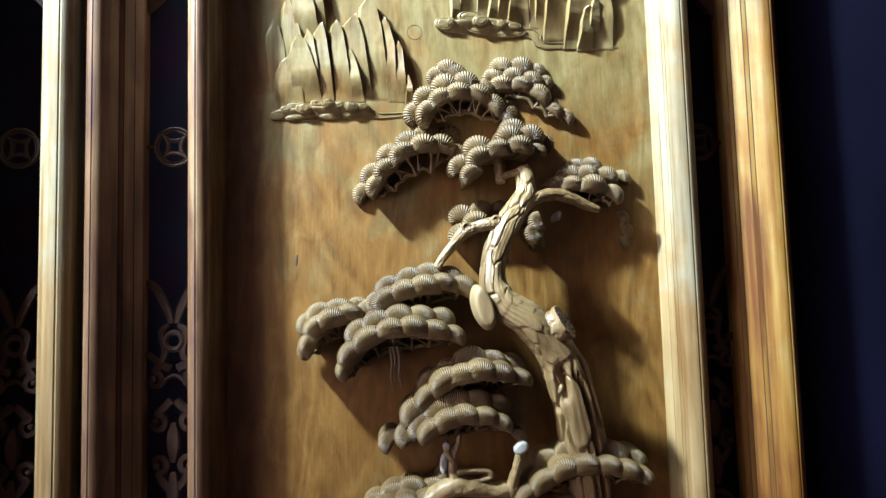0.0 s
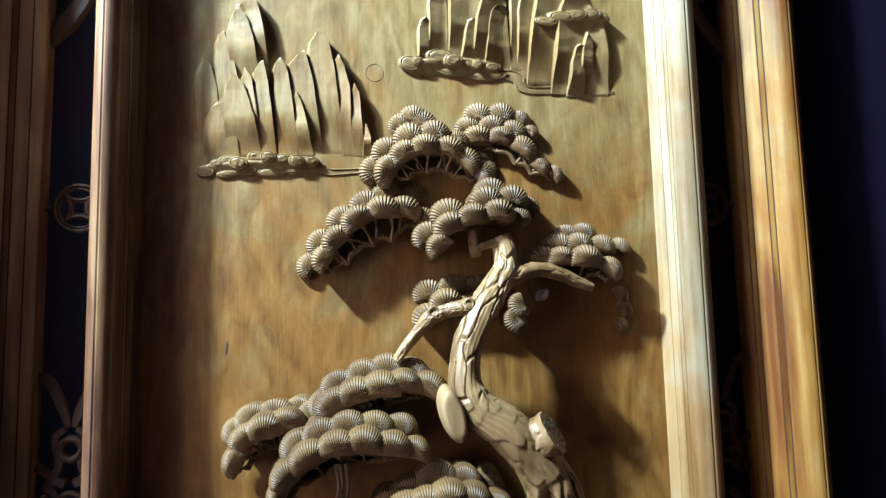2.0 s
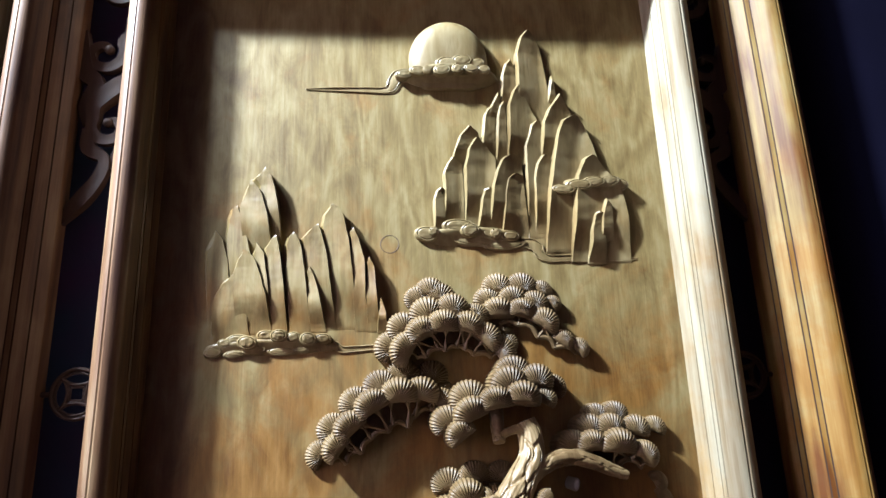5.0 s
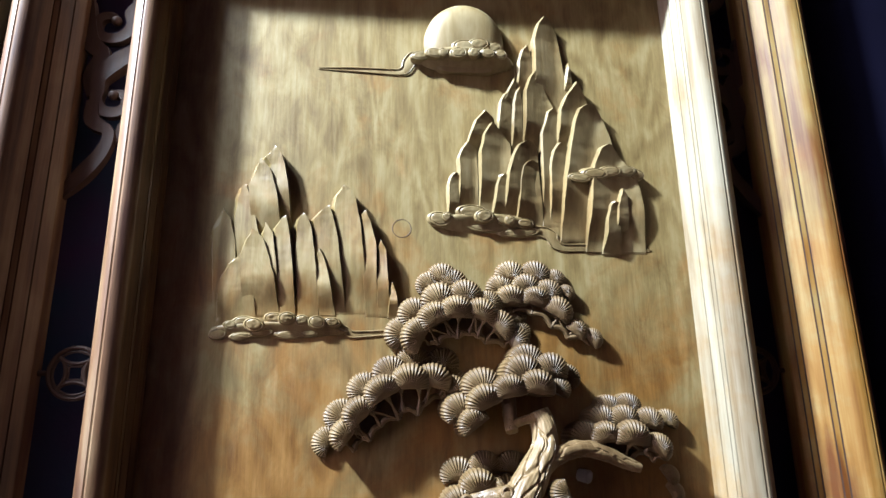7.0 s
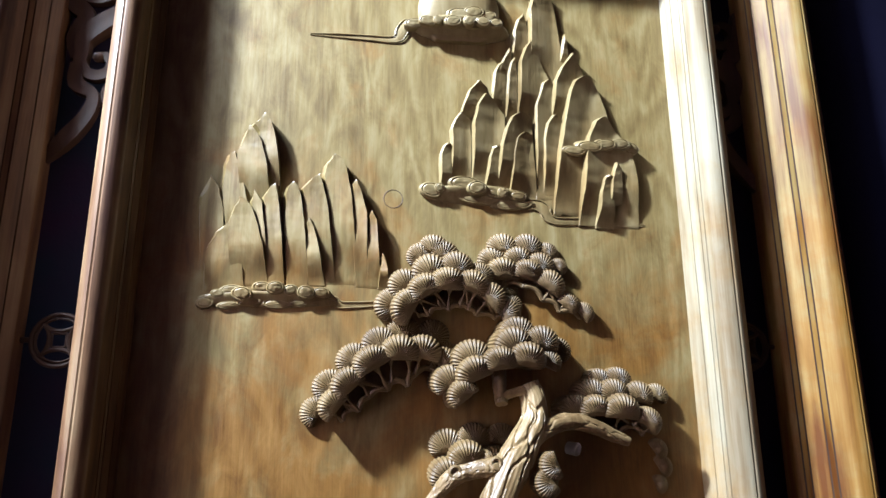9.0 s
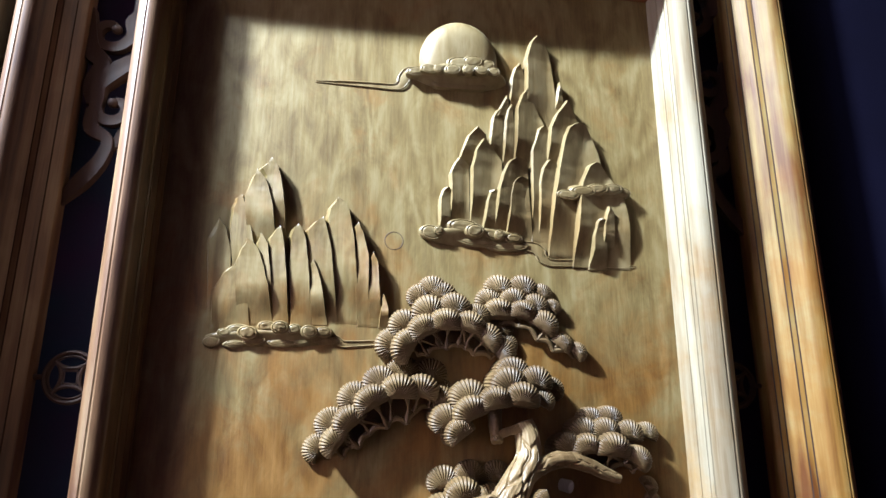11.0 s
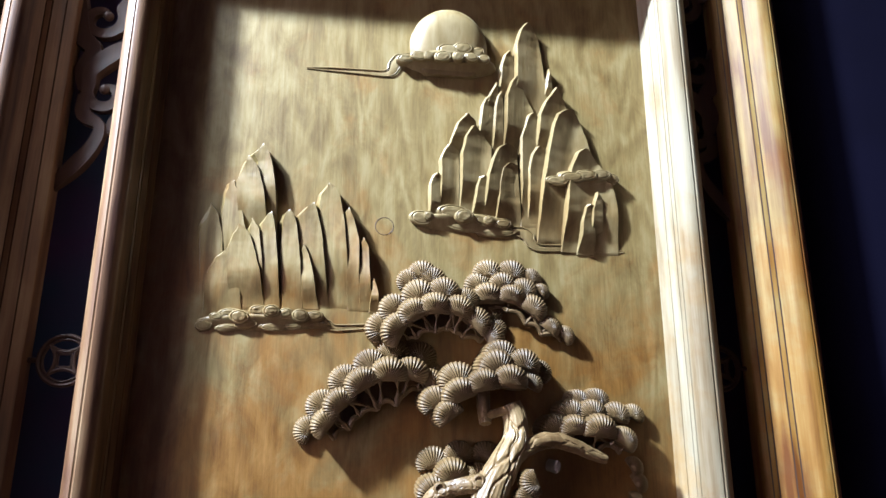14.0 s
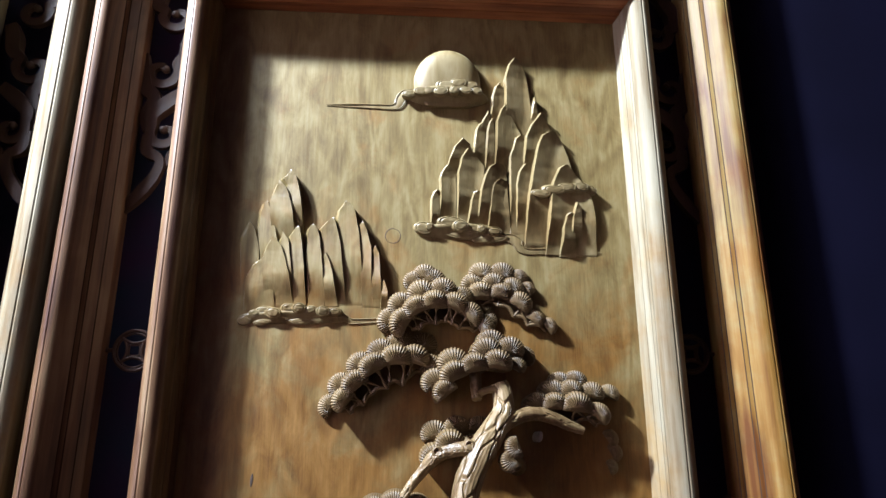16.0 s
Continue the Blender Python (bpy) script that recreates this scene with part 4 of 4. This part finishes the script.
# clouds and sun -------------------------------------------------------------
def ribbon(bm, points):
    """The flat tapering tail of a cloud, through (x, z, half width), with a raised line along either side."""
    tube(bm, [(x, 0.001, z, w) for x, z, w in points], 12, 8, flat=0.30, cap=0.3)
    for s in (-1, 1):
        side = []
        for i, (x, z, w) in enumerate(points):
            a, b = points[max(i - 1, 0)], points[min(i + 1, len(points) - 1)]
            t = Vector((b[0] - a[0], b[1] - a[1])).normalized()
            side.append((x - t.y * s * w * 0.80, -0.0004 - 0.15 * w, z + t.x * s * w * 0.80, min(0.0009, 0.4 * w)))
        tube(bm, side, 8, 8)


bm = bmesh.new()
lump(bm, 0.0955, 0.002, 2.299, 0.0630, 0.027, 0.0660, 0, seg=72, rows=36, power=3.6, lean=0.35)
for v in bm.verts:
    if v.co.z < 2.264:                     # its lower half is cut back behind the clouds
        v.co.y, v.co.z = max(v.co.y, -0.008), max(v.co.z, 2.248)
part("sun_disc", bm, CARVED, carving, "mottled domed sun with rounded edges")


def cloud(name_label, lobes, tail):
    """A bank of lobes (x, z, half width, half height, depth, bulge); the first is its undercut belly."""
    bm = bmesh.new()
    if tail:
        ribbon(bm, tail)
    else:
        lump(bm, *[lobes[0][0], 0.002, lobes[0][1]], 0.8 * lobes[0][2], 0.008, 0.8 * lobes[0][3])
    body = part("cloud", bm, CARVED, carving, name_label)
    for k, (x, z, rx, rz, y, ry) in enumerate(lobes):
        bm = bmesh.new()
        if k == 0:
            lump(bm, x, -y, z, rx, ry, rz, 0, 0, 0, 56, 20, 5.0, 0.95)
        else:
            lump(bm, x, -y, z, rx, 0.62 * ry, rz, 260 * (x * 37 % 1) / 13 - 10, 1.0, 0.15, 48, 36, 4.0, 0.35)
        part("cloud_lobe", bm, CARVED, body)
    return body


cloud("bank of curling clouds under the sun with a trailing tail",
      [(0.0985, 2.2674, 0.0739, 0.0189, 0.0020, 0.0150), (0.0472, 2.2709, 0.0152, 0.0080, 0.0180, 0.0070), (0.0605, 2.2714, 0.0076, 0.0071, 0.0210, 0.0060), (0.0833, 2.2713, 0.0144, 0.0089, 0.0220, 0.0070), (0.1068, 2.2722, 0.0093, 0.0080, 0.0250, 0.0070), (0.1281, 2.2738, 0.0119, 0.0080, 0.0220, 0.0070), (0.1480, 2.2750, 0.0111, 0.0081, 0.0180, 0.0070), (0.0939, 2.2835, 0.0221, 0.0116, 0.0200, 0.0080), (0.1145, 2.2882, 0.0179, 0.0099, 0.0220, 0.0070), (0.1376, 2.2851, 0.0137, 0.0090, 0.0190, 0.0070), (0.0275, 2.2699, 0.0170, 0.0080, 0.0110, 0.0070)],
      [(-0.1248, 2.2467, 0.0013), (-0.0835, 2.2474, 0.0034), (-0.0417, 2.2472, 0.0047), (-0.0096, 2.2468, 0.0055), (0.0039, 2.2506, 0.0085), (0.0097, 2.2625, 0.0111), (0.0173, 2.2737, 0.0103), (0.0363, 2.2771, 0.0078)])
cloud("bank of curling clouds at the foot of the peaks",
      [(-0.1639, 1.8545, 0.0876, 0.0117, 0.0000, 0.0060), (-0.2404, 1.8488, 0.0124, 0.0077, 0.0010, 0.0060), (-0.2244, 1.8603, 0.0103, 0.0062, 0.0040, 0.0070), (-0.2077, 1.8649, 0.0169, 0.0077, 0.0030, 0.0090), (-0.1939, 1.8602, 0.0147, 0.0100, 0.0050, 0.0120), (-0.1684, 1.8691, 0.0148, 0.0085, 0.0040, 0.0100), (-0.1519, 1.8686, 0.0125, 0.0093, 0.0070, 0.0130), (-0.1333, 1.8658, 0.0111, 0.0086, 0.0050, 0.0100), (-0.1127, 1.8637, 0.0126, 0.0094, 0.0060, 0.0110), (-0.0931, 1.8636, 0.0127, 0.0078, 0.0040, 0.0100), (-0.2105, 1.8463, 0.0162, 0.0054, 0.0010, 0.0060), (-0.1848, 1.8501, 0.0177, 0.0062, 0.0020, 0.0070), (-0.1489, 1.8486, 0.0223, 0.0062, 0.0010, 0.0060), (-0.1235, 1.8497, 0.0134, 0.0055, 0.0010, 0.0060), (-0.0943, 1.8517, 0.0225, 0.0047, 0.0010, 0.0050)],
      [(-0.0981, 1.8518, 0.0037), (-0.0820, 1.8558, 0.0060), (-0.0745, 1.8536, 0.0068), (-0.0668, 1.8492, 0.0053), (-0.0497, 1.8495, 0.0045), (-0.0220, 1.8514, 0.0038)])
cloud("bank of curling clouds before the tall peaks",
      [(0.1172, 2.0092, 0.0743, 0.0144, 0.0000, 0.0080), (0.0533, 2.0128, 0.0183, 0.0117, 0.0030, 0.0110), (0.0641, 2.0153, 0.0080, 0.0075, 0.0080, 0.0090), (0.1014, 2.0229, 0.0273, 0.0118, 0.0050, 0.0130), (0.1169, 2.0164, 0.0152, 0.0109, 0.0100, 0.0110), (0.1490, 2.0128, 0.0186, 0.0093, 0.0040, 0.0110), (0.1541, 2.0120, 0.0081, 0.0076, 0.0090, 0.0080), (0.1774, 2.0093, 0.0146, 0.0085, 0.0030, 0.0100), (0.1251, 2.0024, 0.0387, 0.0076, 0.0010, 0.0080), (0.1706, 1.9968, 0.0341, 0.0077, 0.0010, 0.0060)],
      [(0.1878, 2.0012, 0.0065), (0.2086, 1.9977, 0.0098), (0.2183, 1.9904, 0.0106), (0.2213, 1.9820, 0.0090), (0.2345, 1.9757, 0.0061), (0.2665, 1.9759, 0.0057), (0.3091, 1.9747, 0.0053), (0.3452, 1.9741, 0.0037), (0.3678, 1.9739, 0.0012)])
cloud("small lens-shaped cloud across the peaks",
      [(0.2965, 2.0819, 0.0538, 0.0168, 0.0040, 0.0100), (0.2592, 2.0772, 0.0198, 0.0078, 0.0180, 0.0070), (0.2830, 2.0839, 0.0223, 0.0087, 0.0190, 0.0080), (0.3061, 2.0890, 0.0200, 0.0087, 0.0180, 0.0080), (0.3301, 2.0914, 0.0193, 0.0088, 0.0150, 0.0080), (0.3505, 2.0889, 0.0135, 0.0080, 0.0100, 0.0080)],
      [])


# the pine's wood ------------------------------------------------------------
def bark(seed, girth=5.0, length=14.0, deep=0.16, scales=None, hollow=None):
    """Flaking bark: long flowing ridges split by creases; scales (from, to, rows) turns a stretch into overlapping plates."""
    def shape(s, a):
        f = 1 + 0.012 * math.sin(23 * a + 5 * noise.noise(Vector((s * 12, a, seed)))) + 0.08 * noise.noise(Vector((s * 9, 1.5 * math.cos(a), 1.5 * math.sin(a) + seed)))
        u, v = girth * a / math.pi, s * length
        f += 0.035 * math.sin(3 * a + 6 * s + 2.5 * noise.noise(Vector((s * 5, seed, math.cos(a)))))
        smooth_by = step(scales[0] - 0.02, scales[0] + 0.02, s) * (1 - step(scales[1] - 0.02, scales[1] + 0.02, s)) if scales else 0.0
        if smooth_by > 0:
            w = s * scales[2]
            cell = noise.voronoi(Vector((a * 1.7, w, 3.0)))
            near, at = cell[0], cell[1][0]
            # overlapping plates, each thickest at its lower lip
            f += smooth_by * (0.060 * (at.y - w) * step(0.0, 0.10, near[1] - near[0]) - 0.012 * (1 - step(0.0, 0.10, near[1] - near[0])))
        near = noise.voronoi(Vector((u + 0.3 * noise.noise(Vector((s * 20, a, seed))), v, seed * 7.0)))[0]
        f += (1 - smooth_by) * (deep * step(0.0, 0.14, near[1] - near[0]) - 0.5 * deep + 0.07 * (near[0] - 0.4))
        if hollow:
            s0, a0, ws, wa = hollow
            f -= 0.45 * math.exp(-((a - 1.05 - 1.2 * (s - 0.12)) / 0.13) ** 2) * (1 - step(s0 - 0.03, s0 + 0.02, s))
            f -= 0.55 * math.exp(-((s - s0) / ws) ** 4 - ((a - a0 + 5 * (s - s0)) / wa) ** 2)
        return f
    return shape


def bough(name, rod, sides, per, shape, label="", parent=None, cap=0.3):
    bm = bmesh.new()
    tube(bm, rod, sides, per, shape, cap=cap)
    return part(name, bm, BARK, parent or carving, label, 40)


trunk = bough("trunk", [(0.269, -0.050, 1.153, 0.0313), (0.259, -0.062, 1.220, 0.0329), (0.249, -0.075, 1.286, 0.0335), (0.237, -0.085, 1.351, 0.0325), (0.221, -0.093, 1.406, 0.0323), (0.198, -0.100, 1.450, 0.0303), (0.162, -0.105, 1.490, 0.0275), (0.126, -0.104, 1.518, 0.0240), (0.111, -0.098, 1.543, 0.0205), (0.112, -0.090, 1.575, 0.0190), (0.121, -0.082, 1.607, 0.0192), (0.140, -0.072, 1.644, 0.0194), (0.160, -0.062, 1.673, 0.0178), (0.177, -0.052, 1.701, 0.0152), (0.177, -0.046, 1.728, 0.0143), (0.171, -0.044, 1.745, 0.0134)],
              120, 30, bark(1.0, 4.0, 8.0, 0.17, (0.29, 0.49, 24.0), (0.262, 2.05, 0.034, 0.24)), "pale twisted pine trunk with scaly bark", cap=0.10)
bough("branch", [(0.134, -0.070, 1.645, 0.0130), (0.166, -0.062, 1.675, 0.0122), (0.196, -0.053, 1.692, 0.0104), (0.227, -0.047, 1.699, 0.0096), (0.257, -0.043, 1.692, 0.0091), (0.285, -0.038, 1.680, 0.0077), (0.306, -0.034, 1.673, 0.0058)], 56, 20, bark(4.0, 2.2, 3.0, 0.14))
limb = bough("branch", [(0.131, -0.076, 1.644, 0.0092), (0.116, -0.078, 1.648, 0.0101), (0.091, -0.072, 1.643, 0.0092), (0.070, -0.068, 1.635, 0.0101), (0.053, -0.062, 1.617, 0.0079), (0.035, -0.062, 1.596, 0.0069), (0.023, -0.062, 1.579, 0.0064)], 48, 20, bark(7.0, 3.0, 5.0, 0.14))
for x, y, z, r in ((0.120, -0.085, 1.653, 0.0055), (0.073, -0.076, 1.643, 0.0060)):
    bm = bmesh.new()
    ring_rod(bm, x, z, r, 0.0026, y=y)
    part("knot_ring", bm, BARK, limb)
# sawn stub, its oval face turned outwards
bm = bmesh.new()
lump(bm, 0.092, -0.085, 1.513, 0.0160, 0.046, 0.038, -16, seg=44, rows=20, power=9.0, back=-0.07)
part("sawn_stub", bm, CUTFACE, carving, "smooth pale sawn branch stub")
# knotty stub with a pitted end
stub = bough("pitted_stub", [(0.178, -0.092, 1.458, 0.026), (0.198, -0.104, 1.474, 0.026), (0.219, -0.116, 1.488, 0.027)], 48, 8, bark(9.0, 3, 2, 0.10),
             "knotted stub with a pitted end", cap=0.03)
face, way = Vector((0.2195, -0.1165, 1.4885)), Vector((0.021, -0.012, 0.014)).normalized()
flat = way.to_track_quat("Z", "Y").to_matrix()
# pits are beads on the face; the holes' shade is in their dark colour
for k in range(24):
    a, q = k * 2.4, 0.0050 * math.sqrt(k)
    bm = bmesh.new()
    bmesh.ops.create_icosphere(bm, subdivisions=1, radius=1.0, matrix=Matrix.Translation(face + flat @ Vector((q * math.cos(a), q * math.sin(a), 0)))
                               @ flat.to_4x4() @ Matrix.Diagonal((0.0021, 0.0027, 0.0012, 1)))
    part("pit", bm, PIT, stub, "small dark bead standing for the shade in a pit")
# lower boughs
bough("branch", [(0.129, -0.090, 1.228, 0.0141), (0.097, -0.095, 1.231, 0.0131), (0.061, -0.100, 1.239, 0.0139), (0.035, -0.100, 1.240, 0.0147), (0.009, -0.095, 1.225, 0.0156), (-0.017, -0.090, 1.204, 0.0156)], 40, 16, bark(11.0, 2.0, 3.0, 0.10))
bough("branch", [(0.128, -0.095, 1.227, 0.0105), (0.132, -0.100, 1.250, 0.0079), (0.137, -0.108, 1.273, 0.0061), (0.141, -0.112, 1.291, 0.0069)], 36, 14, bark(12.0, 3.0, 4.0, 0.16))
bough("branch", [(0.041, -0.100, 1.242, 0.0095), (0.038, -0.100, 1.263, 0.0078), (0.037, -0.100, 1.284, 0.0070), (0.044, -0.100, 1.301, 0.0052), (0.051, -0.100, 1.320, 0.0031)], 36, 14, bark(13.0, 3.0, 5.0, 0.16))
bough("branch", [(0.039, -0.102, 1.276, 0.0061), (0.030, -0.104, 1.292, 0.0052), (0.027, -0.106, 1.303, 0.0048)], 28, 12, bark(14.0, 3.0, 3.0, 0.14))
bough("branch", [(0.044, -0.104, 1.263, 0.0052), (0.066, -0.106, 1.264, 0.0039), (0.089, -0.106, 1.263, 0.0039), (0.095, -0.104, 1.254, 0.0052), (0.079, -0.102, 1.249, 0.0043), (0.057, -0.100, 1.248, 0.0043)], 28, 12, bark(15.0, 3.0, 5.0, 0.14))
bough("branch", [(0.262, -0.060, 1.190, 0.020), (0.215, -0.078, 1.196, 0.018), (0.165, -0.088, 1.212, 0.015), (0.127, -0.092, 1.228, 0.013)], 36, 14, bark(16.0, 2.0, 3.0, 0.10))
for x, y, z, rx, rz, tilt in ((0.142, -0.113, 1.297, 0.0125, 0.0095, -32), (0.024, -0.100, 1.276, 0.0065, 0.016, 6), (0.028, -0.106, 1.304, 0.006, 0.007, 20)):
    bm = bmesh.new()
    lump(bm, x, y, z, rx, 0.007, rz, tilt, power=5.0, back=y + 0.006)
    part("bud", bm, CUT, carving, "pale cut twig end")
bm = bmesh.new()
lump(bm, 0.236, -0.036, 1.664, 0.0045, 0.007, 0.0085, 15, power=5.0, back=0.0)
part("bud", bm, CUT, carving, "pale cut twig end")
bm = bmesh.new()
lump(bm, 0.208, -0.106, 1.384, 0.0050, 0.012, 0.0095, 12, back=-0.10)
part("resin_drop", bm, BARK, carving, "pale carved drop below the hollow")
# stem under the middle clump
stem = bough("branch", [(0.136, -0.035, 1.776, 0.0102), (0.136, -0.040, 1.751, 0.0087), (0.136, -0.046, 1.730, 0.0078), (0.136, -0.050, 1.720, 0.0071)], 32, 10, bark(20, 3.0, 4.0, 0.18))
bough("twig", [(0.137, -0.048, 1.729, 0.0057), (0.152, -0.050, 1.734, 0.0050), (0.168, -0.050, 1.737, 0.0064)], 24, 8, bark(22, 3.0, 3.0, 0.18), parent=stem)
# hanging roots below the large clump
bm = bmesh.new()
for dx, drop in ((0.0, 0.066), (0.012, 0.064), (0.005, 0.045)):
    x = -0.055 + dx
    tube(bm, [(x, -0.090, 1.456, 0.0034), (x + 0.003, -0.089, 1.430, 0.0022), (x + 0.001, -0.087, 1.455 - drop * 0.7, 0.0021), (x + 0.005, -0.085, 1.455 - drop, 0.001)], 8, 6)
part("hanging_twig", bm, PINE, carving)
